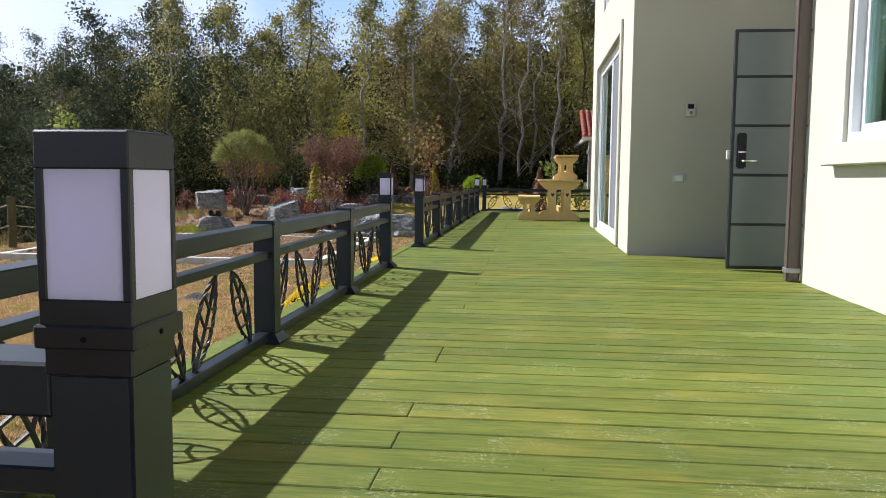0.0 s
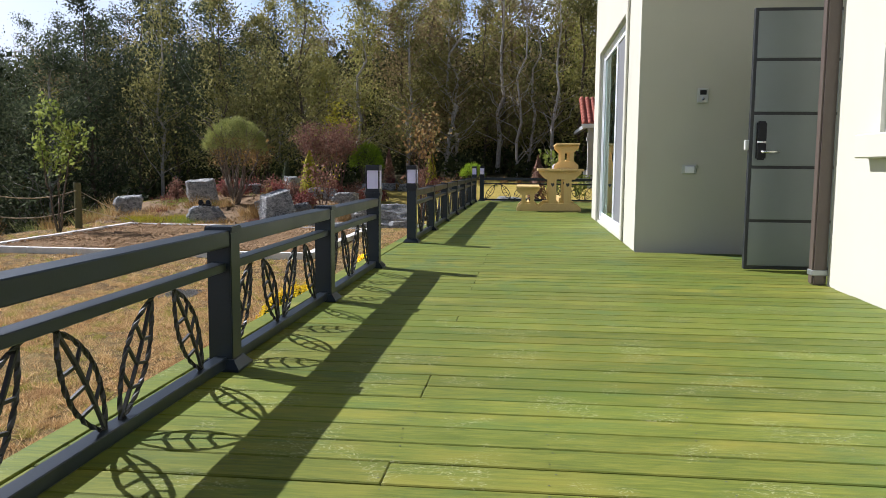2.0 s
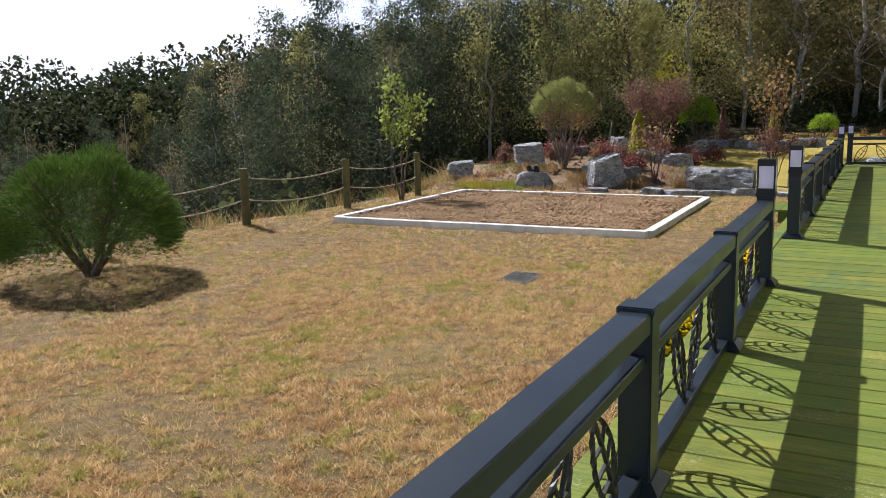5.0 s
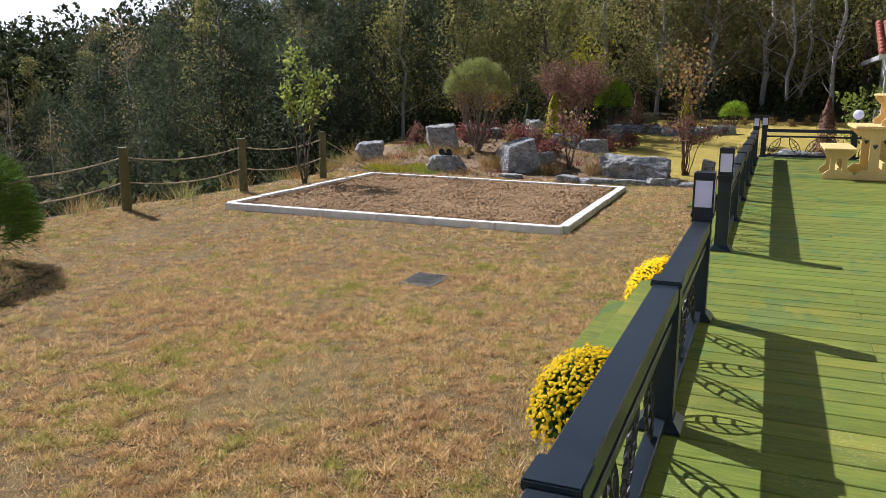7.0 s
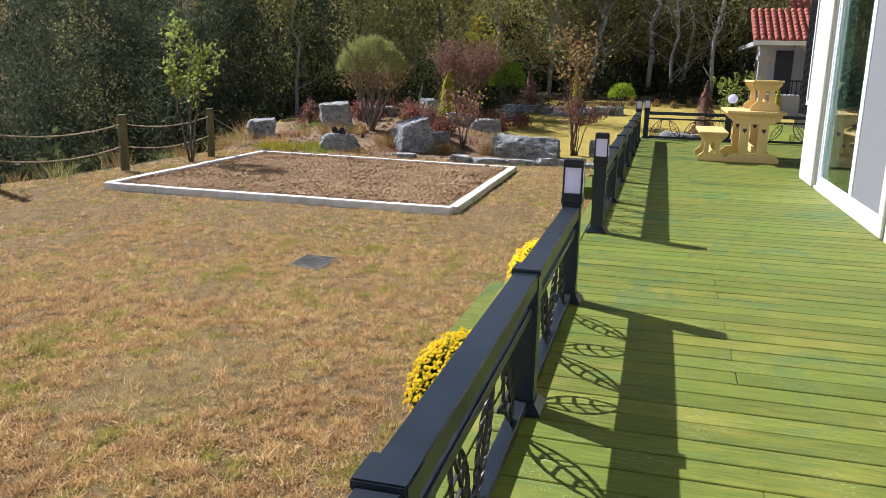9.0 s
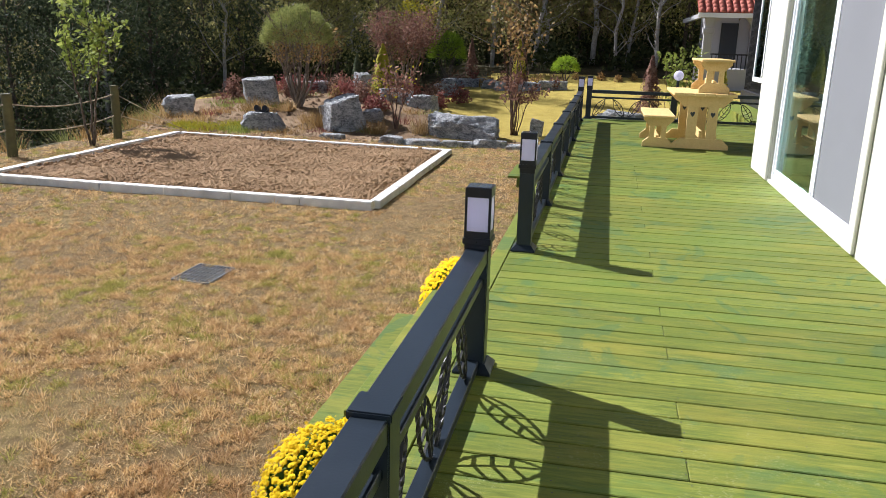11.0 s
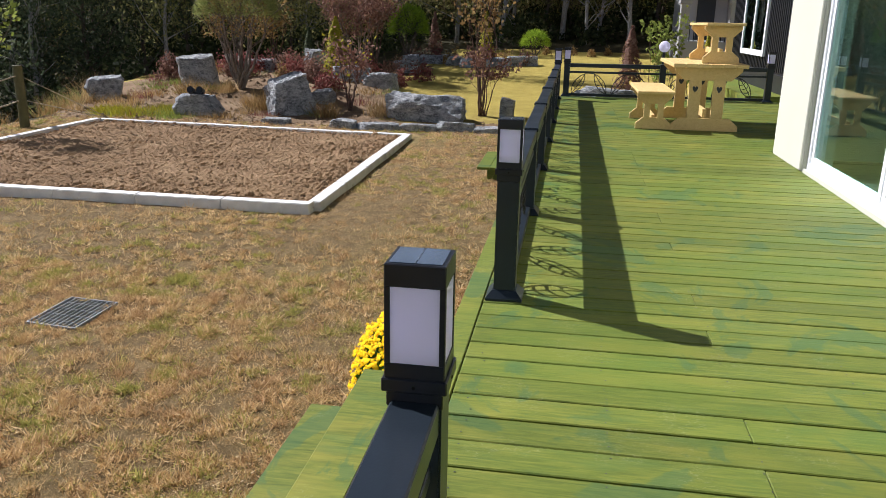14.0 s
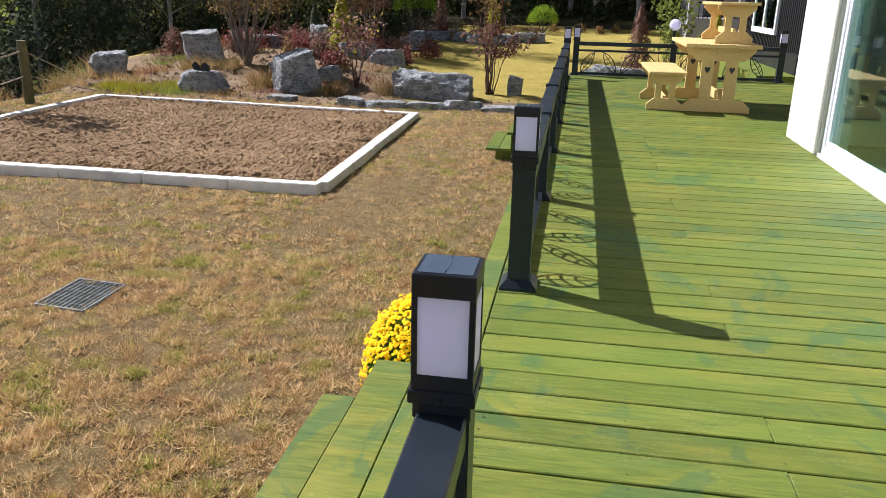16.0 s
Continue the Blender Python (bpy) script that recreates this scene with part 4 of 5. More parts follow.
BARE = [forest_tree(1, 120 + 3 * k, 700 + 900 * k) for k in range(2)]


def plant_forest():
    rng = np.random.default_rng(77)
    spots = []
    for _ in range(9000):
        if len(spots) >= 240:
            break
        x, y = rng.uniform(-44, 24), rng.uniform(5, 60)
        left = x < lawn_edge(y) - 5.0
        back = y > 40.5 and x > -8
        mid = y > 31.0 and x <= -8
        if not (left or back or mid):
            continue
        front = (left and x > -24) or (back and y < 49) or (mid and y < 42 and x > -24)
        if not front and rng.random() < 0.5:
            continue
        gap = 1.5 if front else 2.3
        if all((x - a) ** 2 + (y - b) ** 2 > gap ** 2 for a, b in spots):
            spots.append((x, y))
    for i, (x, y) in enumerate(spots):
        far_left = math.degrees(math.atan2(-x, y))
        blend = far_left + 9 * math.sin(i * 2.4)
        # leaf colours imitate the light: dark for the shaded left, yellower for the sunlit right
        pool = (2, 2, 6, 6, 6, 2, 2, 0, 2, 6) if blend > 26 else (0, 1, 3, 4, 7, 5, 8, 0, 4, 9) if blend < 14 else (0, 1, 2, 3, 4, 5, 6, 2, 8, 6)
        tr, cr = BARE[i % 2] if rng.random() < 0.2 else VARIANTS[pool[rng.integers(0, 10)]]
        t = thing("woodland_tree", (x, y, 0), "slender autumn woodland tree with thinning olive and rust leaves", "tree", "woodland trees")
        k = rng.uniform(0.72, 1.12) * float(np.interp(far_left, [2, 14, 34, 50], [1.22, 1.0, 0.97, 0.55]))
        t.matrix_basis = Matrix.LocRotScale((x, y, float(height(x, y)) - 0.1), Euler((0, 0, rng.uniform(0, 6.28))), (k, k, k * rng.uniform(0.9, 1.15)))
        shared("trunk", tr, t)
        shared("crown", cr, t)


plant_forest()


def far_wood():
    """The deeper wood behind the first rows, seen only through gaps; its shade is in the leaf colour."""
    rng = np.random.default_rng(19)
    n = 180000
    a = rng.uniform(-1.35, 0.62, n)
    r = rng.uniform(50, 74, n)
    x, y = r * np.sin(a), 4 + r * np.cos(a) * 0.95
    g = np.array([noise.noise((p * 0.22, q * 0.22, 1.0)) for p, q in zip(x, y)])
    z = height(x, y) + rng.uniform(0, 1, n) ** 0.8 * (6.6 + 4.0 * g + 1.5 * np.clip((a + 0.1) * 3, -1, 1.2))
    c = np.stack([x, y, z], 1)
    me = quads_mesh("far_wood", c, rng.normal(0, 1, (n, 3)), rng.uniform(0.14, 0.36, n), M_UNDER_SHADE, 1.5, rng)
    tagged(new("far_wood", me), "woodland foliage behind the first trees, leaf colour darkened as deep shade", "woodland", kind="stuff")


far_wood()


def undergrowth():
    """Dense shrubs under the wood, with the shade there put into a dark leaf colour."""
    rng = np.random.default_rng(9)
    c = []
    n = 0
    while n < 760:
        x, y = rng.uniform(-40, 24), rng.uniform(5, 60)
        if not (x < lawn_edge(y) - 1.0 or (y > 40 and x > -8) or (y > 31 and x <= -8)):
            continue
        r = rng.uniform(0.5, 1.3)
        m = 150
        d = rng.normal(0, 1, (m, 3))
        d /= np.linalg.norm(d, axis=1, keepdims=True)
        p = d * r * rng.uniform(0.5, 1.05, (m, 1)) * np.array((1, 1, rng.uniform(0.8, 1.6)))
        p[:, 2] = np.abs(p[:, 2])
        c.append(p + np.array((x, y, float(height(x, y)))))
        n += 1
    c = np.concatenate(c)
    me = quads_mesh("undergrowth", c, rng.normal(0, 1, (len(c), 3)), rng.uniform(0.08, 0.2, len(c)), M_UNDER_SHADE, 1.5, rng)
    tagged(new("undergrowth", me), "leafy undergrowth below the woodland trees, leaf colour darkened as shade", "undergrowth", kind="stuff")


undergrowth()


# ---------------------------------------------------------------- garden plants
def leafmat(name, cols, trans=0.25, vary=0.3):
    return leaf_material(name, cols, trans, vary=vary)


M_NEEDLE = leafmat("pine_needles", [(0.051, 0.102, 0.017), (0.094, 0.160, 0.026), (0.145, 0.217, 0.036)], 0.15)
M_OLIVEN = leafmat("olive_needles", [(0.19, 0.22, 0.07), (0.30, 0.33, 0.10), (0.42, 0.43, 0.16)], 0.3)
M_REDLEAF = leafmat("crimson_leaves", [(0.16, 0.05, 0.045), (0.25, 0.085, 0.07), (0.31, 0.14, 0.105)], 0.3)
M_MAROON = leafmat("maroon_leaves", [(0.15, 0.075, 0.055), (0.235, 0.125, 0.09), (0.33, 0.20, 0.14)], 0.3)
M_ORANGE = leafmat("orange_leaves", [(0.22, 0.13, 0.05), (0.32, 0.20, 0.075), (0.38, 0.27, 0.11)], 0.35)
M_LIME = leafmat("lime_leaves", [(0.14, 0.18, 0.035), (0.22, 0.27, 0.055), (0.32, 0.36, 0.09)], 0.35)
M_BRIGHT = leafmat("bright_green_leaves", [(0.16, 0.25, 0.02), (0.26, 0.38, 0.03), (0.36, 0.48, 0.05)], 0.35)
M_YELLOWG = leafmat("yellow_green_foliage", [(0.261, 0.246, 0.022), (0.392, 0.348, 0.029), (0.478, 0.435, 0.058)], 0.25)
M_STRAW = leafmat("straw_blades", [(0.348, 0.217, 0.087), (0.522, 0.362, 0.160), (0.638, 0.478, 0.246)], 0.25)
M_PALETWIG = bark_material("pale_brown_branches", (0.10, 0.08, 0.06), (0.25, 0.20, 0.155))
M_TWIG = bark_material("red_brown_twigs", (0.06, 0.035, 0.025), (0.16, 0.10, 0.075))


def needle_quads(name, c, out, length, width, mat, rng):
    """Thin blades pointing roughly along out from each centre."""
    n = len(c)
    d = out + rng.normal(0, 0.45, (n, 3))
    d /= np.linalg.norm(d, axis=1, keepdims=True)
    s = np.cross(d, rng.normal(0, 1, (n, 3)))
    s /= np.maximum(1e-6, np.linalg.norm(s, axis=1, keepdims=True))
    L = length * rng.uniform(0.6, 1.2, (n, 1))
    return tris_mesh(name, np.stack([c - s * width, c + s * width, c + d * L], 1), mat)


def garden_tree(name, label, at, H, W, crown_mat, n, size, seed, stems=5, z0=0.45, style="open", bark=M_BARK, extra=None, category="tree", r0=0.03):
    """A small garden tree: stems that fork upward from the base and a crown over or along them."""
    rng = np.random.default_rng(seed)
    x, y = at
    t = thing(name, (x, y, float(height(x, y)) - 0.03), label, category)
    bm = bmesh.new()
    ends, mids = [], []
    for k in range(stems):
        az = 2 * math.pi * (k + rng.uniform(-0.3, 0.3)) / stems
        R = W / 2 * (rng.uniform(0.55, 0.95) if style == "dome" else rng.uniform(0.35, 0.8))
        top = np.array((R * math.cos(az), R * math.sin(az), H * rng.uniform(0.62, 0.92)))
        kf = 0.45 if style == "dome" else 0.35
        knee = np.array((top[0] * kf, top[1] * kf, H * rng.uniform(0.22, 0.4)))
        limb(bm, (rng.normal(0, 0.02), rng.normal(0, 0.02), 0), knee, r0, r0 * 0.7, rng, 0.05, 4, 6)
        limb(bm, knee, top, r0 * 0.7, r0 * 0.2, rng, 0.07, 5, 5)
        for j in range(5):
            f = rng.uniform(0.1, 0.95)
            p = knee * (1 - f) + top * f
            q = p + np.array((rng.normal(0, 0.22) * W, rng.normal(0, 0.22) * W, rng.uniform(0.12, 0.34) * H))
            q[2] = min(q[2], H * 0.98)
            limb(bm, p, q, r0 * 0.32, r0 * 0.1, rng, 0.08, 4, 4)
            ends.append((p, q))
        ends.append((knee * 0.4 + top * 0.6, top))
    part("trunk", bm, bark, t, smooth=True)
    if style == "dome":
        d = rng.normal(0, 1, (n, 3))
        d[:, 2] = np.abs(d[:, 2]) * 1.0 - 0.12
        d /= np.linalg.norm(d, axis=1, keepdims=True)
        lump = np.array([1 + 0.16 * noise.noise(Vector(v) * 3.2 + Vector((seed, 0, 0))) for v in d])
        rad = rng.uniform(0.72, 1.0, n) ** 0.5 * lump
        c = d * rad[:, None] * np.array((W / 2, W / 2, H * (1 - z0)))
        c[:, 2] += H * z0
        me = needle_quads("crown", c, d, size * 2.2, size * 0.16, crown_mat, rng)
    else:
        m = max(1, n // len(ends))
        cs = []
        for p, q in ends:
            f = rng.uniform(0.2, 1.08, (m, 1))
            cs.append(p[None] * (1 - f) + q[None] * f + rng.normal(0, 0.05 * W, (m, 3)))
        c = np.concatenate(cs)
        c = c[c[:, 2] > H * z0]
        me = quads_mesh("crown", c, rng.normal(0, 1, (len(c), 3)) + np.array((0, 0, 0.5)), rng.uniform(0.6, 1.3, len(c)) * size, crown_mat, 1.6, rng)
    o = shared("crown", me, t)
    if extra:
        mat2, n2, lo, hi, side = extra
        a = rng.uniform(0, 2 * math.pi, n2)
        c = np.stack([np.cos(a) * W * 0.42 * rng.uniform(0.5, 1.15, n2), np.sin(a) * W * 0.42 * rng.uniform(0.5, 1.1, n2), rng.uniform(lo, hi, n2) * H], 1)
        if side:
            c[:, 0] = -np.abs(c[:, 0]) * side
        shared("dry_foliage", quads_mesh("dry_foliage", c, rng.normal(0, 1, (n2, 3)), rng.uniform(0.7, 1.3, n2) * size * 0.9, mat2, 1.6, rng), t)
    return t


def shrub(label, at, w, h, mat, seed, n=700, size=0.05, group="", name="shrub", category="shrub", twigs=True):
    rng = np.random.default_rng(seed)
    x, y = at
    t = thing(name, (x, y, float(height(x, y)) - 0.02), label, category, group)
    if twigs:
        bm = bmesh.new()
        for k in range(9):
            a = rng.uniform(0, 6.28)
            r = w / 2 * rng.uniform(0.2, 0.85)
            limb(bm, (rng.normal(0, 0.03), rng.normal(0, 0.03), 0), (r * math.cos(a), r * math.sin(a), h * rng.uniform(0.6, 0.98)), 0.008, 0.003, rng, 0.06, 4, 4)
        part("twigs", bm, M_TWIG, t)
    d = rng.normal(0, 1, (n, 3))
    d /= np.linalg.norm(d, axis=1, keepdims=True)
    d[:, 2] = np.abs(d[:, 2])
    lump = np.array([0.8 + 0.45 * noise.noise(Vector(v) * 2.4 + Vector((seed * 1.3, 2, 0))) for v in d])
    c = d * (rng.uniform(0.25, 1.0, (n, 1)) ** 0.6) * lump[:, None] * np.array((w / 2, w / 2, h))
    c[:, 2] += 0.1 * h
    shared("foliage", quads_mesh("foliage", c, rng.normal(0, 1, (n, 3)) + d * 0.8, rng.uniform(0.6, 1.3, n) * size, mat, 1.5, rng), t)
    return t


def cone_shrub(label, at, w, h, mat, seed, n=1500, size=0.05):
    rng = np.random.default_rng(seed)
    x, y = at
    t = thing("conifer", (x, y, float(height(x, y)) - 0.02), label, "conifer")
    bm = bmesh.new()
    limb(bm, (0, 0, 0), (0, 0, h * 0.9), 0.03, 0.006, rng, 0.01, 5, 6)
    part("trunk", bm, M_BARK, t)
    f = rng.uniform(0.03, 1, n) ** 0.8
    a = rng.uniform(0, 6.28, n)
    r = w / 2 * (1 - f) ** 0.8 * rng.uniform(0.6, 1.1, n) * (1 + 0.2 * np.sin(a * 5 + f * 9))
    c = np.stack([np.cos(a) * r, np.sin(a) * r, f * h], 1)
    shared("foliage", quads_mesh("foliage", c, np.stack([np.cos(a), np.sin(a), 0 * a + 0.6], 1), rng.uniform(0.6, 1.3, n) * size, mat, 1.9, rng), t)
    return t


def tuft(label, at, h, mat, seed, n=160, spread=0.16, name="grass_tuft"):
    rng = np.random.default_rng(seed)
    x, y = at
    b = rng.normal(0, 1, (n, 3)) * np.array((spread * 0.5, spread * 0.5, 0))
    d = rng.normal(0, 0.35, (n, 3)) + b / max(spread, 0.01) * 0.5
    d[:, 2] = 1
    d /= np.linalg.norm(d, axis=1, keepdims=True)
    s = np.cross(d, rng.normal(0, 1, (n, 3)))
    s /= np.linalg.norm(s, axis=1, keepdims=True)
    L = h * rng.uniform(0.5, 1.1, (n, 1))
    me = tris_mesh(name, np.stack([b - s * 0.006, b + s * 0.006, b + d * L], 1), mat)
    o = new(name, me)
    o.location = (x, y, float(height(x, y)) - 0.01)
    return tagged(o, label, "grass tuft", kind="stuff")


# clipped pines
garden_tree("round_pine", "clipped round pine with dense green needles on the lawn", (-10.0, 8.45), 1.80, 2.42, M_NEEDLE, 34000, 0.042, 11, 6, 0.30, "dome", M_BARK, None, "pine", 0.05)
garden_tree("dome_pine", "multi-stemmed pine with a clipped olive dome", (-8.3, 22.75), 2.5, 1.75, M_OLIVEN, 15000, 0.04, 12, 15, 0.68, "dome", M_PALETWIG, (M_ORANGE, 1100, 0.46, 0.78, 0), "pine", 0.04)
garden_tree("small_pine", "little umbrella-shaped green pine on the far lawn", (-2.3, 35.6), 0.95, 1.0, M_BRIGHT, 2200, 0.06, 13, 3, 0.5, "dome", M_BARK, None, "pine", 0.03)
garden_tree("ball_tree", "bright green clipped ball tree behind the rocks", (-6.6, 33.2), 1.9, 1.35, M_BRIGHT, 3600, 0.07, 14, 5, 0.55, "dome", M_BARK, None, "tree", 0.04)
# deciduous
garden_tree("red_maple", "weeping maple with dull red autumn leaves", (-6.75, 27.3), 2.75, 2.2, M_MAROON, 5200, 0.042, 15, 9, 0.42, "open", M_PALETWIG, (M_MAROON, 2200, 0.58, 0.95, 0), "tree", 0.035)
garden_tree("young_maple", "thin young tree with sparse red and green leaves", (-5.46, 21.75), 1.6, 1.25, M_MAROON, 420, 0.055, 16, 5, 0.35, "open", M_TWIG, (M_YELLOWG, 40, 0.5, 1.0, 0), "tree", 0.02)
garden_tree("thin_tree", "thin bare-stemmed tree with sparse orange leaves", (-2.7, 22.05), 3.2, 1.7, M_ORANGE, 330, 0.07, 17, 6, 0.5, "open", M_TWIG, (M_ORANGE, 60, 0.6, 1.0, 0), "tree", 0.022)
garden_tree("small_maple", "small tree with a maroon crown on a thin stem", (-2.62, 22.1), 1.5, 1.15, M_MAROON, 700, 0.055, 171, 4, 0.52, "open", M_TWIG, None, "tree", 0.016)
garden_tree("sapling", "slim young tree with bright green leaves by the fence", (-10.3, 17.1), 3.3, 1.5, M_LIME, 620, 0.075, 18, 3, 0.33, "open", M_BARK, None, "tree", 0.028)
garden_tree("autumn_tree", "tall thin tree with yellowing leaves behind the maple", (-6.9, 29.5), 3.9, 1.6, M_YELLOWG, 380, 0.08, 19, 4, 0.55, "open", M_TWIG, None, "tree", 0.03)
garden_tree("autumn_tree", "thin tree with russet leaves at the wood edge", (-9.6, 28.5), 2.6, 1.3, M_ORANGE, 420, 0.07, 20, 4, 0.4, "open", M_TWIG, None, "tree", 0.025)
cone_shrub("small yellow-green cone-shaped conifer among rocks", (-6.9, 25.6), 0.9, 1.5, M_YELLOWG, 21)
cone_shrub("small dark green conifer at the wood edge", (-8.3, 27.6), 0.6, 1.3, FOREST_LEAVES[2], 22, 900)
cone_shrub("small rust brown conifer in the far bed", (-5.9, 34.6), 0.7, 1.6, M_MAROON, 23, 900)
cone_shrub("yellow-green conifer on the far bed", (-3.9, 33.5), 0.7, 1.7, M_YELLOWG, 24, 900)
cone_shrub("red-brown conifer beyond the deck", (0.5, 25.2), 0.85, 1.75, M_MAROON, 25, 1500, 0.05)
cone_shrub("small golden conifer beside the neighbouring porch", (2.6, 27.5), 0.5, 1.5, M_YELLOWG, 26, 800, 0.04)
rr = random.Random(8)
for i, (x, y, w, h) in enumerate(((-10.7, 24.0, 0.8, 0.75), (-8.9, 24.4, 0.9, 0.65), (-7.6, 24.3, 0.9, 0.7), (-7.0, 24.0, 0.8, 0.65), (-6.4, 23.3, 0.9, 0.6), (-9.6, 25.2, 1.0, 0.7), (-5.6, 26.3, 1.0, 0.8), (-6.2, 26.0, 0.9, 0.75), (-5.0, 27.4, 1.0, 0.7), (-8.1, 25.4, 1.0, 0.7), (-7.3, 22.9, 0.5, 0.4))):
    shrub("low crimson-leaved autumn shrub in the rock garden", (x, y), w, h, M_REDLEAF if i % 3 else M_MAROON, 200 + i, 520, 0.05, "crimson shrubs")
for i in range(14):
    shrub("low crimson-leaved autumn shrub in the rock garden", (rr.uniform(-9.2, -4.8), rr.uniform(22.9, 27.0)), rr.uniform(0.4, 0.7), rr.uniform(0.35, 0.6), (M_REDLEAF, M_MAROON, M_ORANGE)[i % 3], 420 + i, 260, 0.045, "crimson shrubs")
for i in range(7):
    shrub("low russet shrub in the far bed", (-6.2 + 0.62 * i, 32.9 + 0.5 * math.sin(i * 2)), 0.9, 0.55, (M_MAROON, M_REDLEAF, M_ORANGE)[i % 3], 230 + i, 300, 0.06, "far shrubs")
for i, (x, y) in enumerate(((-1.9, 36.2), (-0.9, 36.4), (-0.2, 35.9), (0.4, 36.6))):
    shrub("small brown shrub on the far lawn", (x, y), 0.45, 0.4, M_ORANGE, 250 + i, 160, 0.05, "far shrubs")
for i, (x, y) in enumerate(((-9.35, 22.2), (-8.95, 21.9), (-7.55, 21.5), (-7.15, 21.3), (-6.85, 21.9), (-4.7, 21.4), (-5.75, 21.0), (-10.2, 24.6), (-8.5, 22.4), (-4.5, 22.3), (-10.0, 25.3), (-10.6, 25.2))):
    tuft("dry tan ornamental grass tuft in sandy soil", (x, y), rr.uniform(0.35, 0.6), M_STRAW if i % 3 else M_ORANGE, 270 + i, 220, 0.22)
for i in range(34):
    tuft("low yellow-green ground cover tuft", (rr.uniform(-10.6, -8.4), rr.uniform(20.1, 21.1) + (2.2 if i % 4 == 0 else 0)), rr.uniform(0.10, 0.2), M_YELLOWG if i % 2 else M_LIME, 300 + i, 170, 0.32)
for i in range(30):
    y = rr.uniform(8.5, 24)
    tuft("dry weed stalks at the top of the bank", (float(lawn_edge(y)) + rr.uniform(-0.7, 0.15), y), rr.uniform(0.25, 0.6), (M_ORANGE, M_STRAW, M_OLIVEN)[i % 3], 350 + i, 60, 0.3, "dry_weeds")
for i in range(40):
    a, f = rr.uniform(0, 6.28), rr.uniform(0.2, 1.0) ** 0.5
    tuft("dry tan grass and leaf litter on the garden mound", (-8.3 + 3.6 * f * math.cos(a), 22.9 + 2.9 * f * math.sin(a)), rr.uniform(0.08, 0.26), (M_STRAW, M_ORANGE, M_REDLEAF, M_OLIVEN)[i % 4], 500 + i, 110, 0.34)


def mound_rubble():
    """Loose stones and clods strewn over the garden soil."""
    rng = np.random.default_rng(23)
    tri = []
    while len(tri) < 9000:
        x, y = rng.uniform(-11.2, -1.5), rng.uniform(19.6, 25.5)
        if ((x + 8.5) / 4.2) ** 2 + ((y - 22.9) / 3.3) ** 2 > 1 and y > 21.2:
            continue
        q = rng.gamma(1.6, 0.014) + 0.012
        c = np.array((x, y, float(height(x, y)) + q * 0.1))
        ring = [c + q * rng.uniform(0.7, 1.3) * np.array((math.cos(b), math.sin(b), rng.uniform(-0.2, 0.2))) for b in np.linspace(0, 5.03, 5)]
        top = c + q * np.array((rng.normal(0, 0.2), rng.normal(0, 0.2), rng.uniform(0.5, 0.9)))
        tri += [(ring[i], ring[(i + 1) % 5], top) for i in range(5)]
    tagged(new("mound_rubble", tris_mesh("mound_rubble", np.array(tri), M_MOUND)), "loose clods and small stones on the garden mound", "rubble", kind="stuff")


mound_rubble()
for i, (x, y, h) in enumerate(((0.85, 22.6, 2.0), (1.25, 22.9, 2.3), (1.0, 23.6, 1.6), (1.7, 23.2, 1.3))):
    garden_tree("leafy_weed", "tall leafy green stems beyond the deck rail", (x, y), h, 0.6, M_LIME, 260, 0.06, 380 + i, 4, 0.15, "open", M_TWIG, None, "plant", 0.01)


def globe_light():
    t = thing("globe_light", (0.93, 22.0, float(height(0.93, 22.0))), "white globe garden light on a short post", "lamp")
    bm = bmesh.new()
    tube(bm, [(0, 0, 0), (0, 0, 1.42)], 0.03, 10)
    part("post", bm, M_BLACK, t)
    bm = bmesh.new()
    bmesh.ops.create_uvsphere(bm, u_segments=20, v_segments=12, radius=0.11, matrix=Matrix.Translation((0, 0, 1.5)))
    part("globe", bm, M_DIFFUSER, t, "white globe", True)


globe_light()


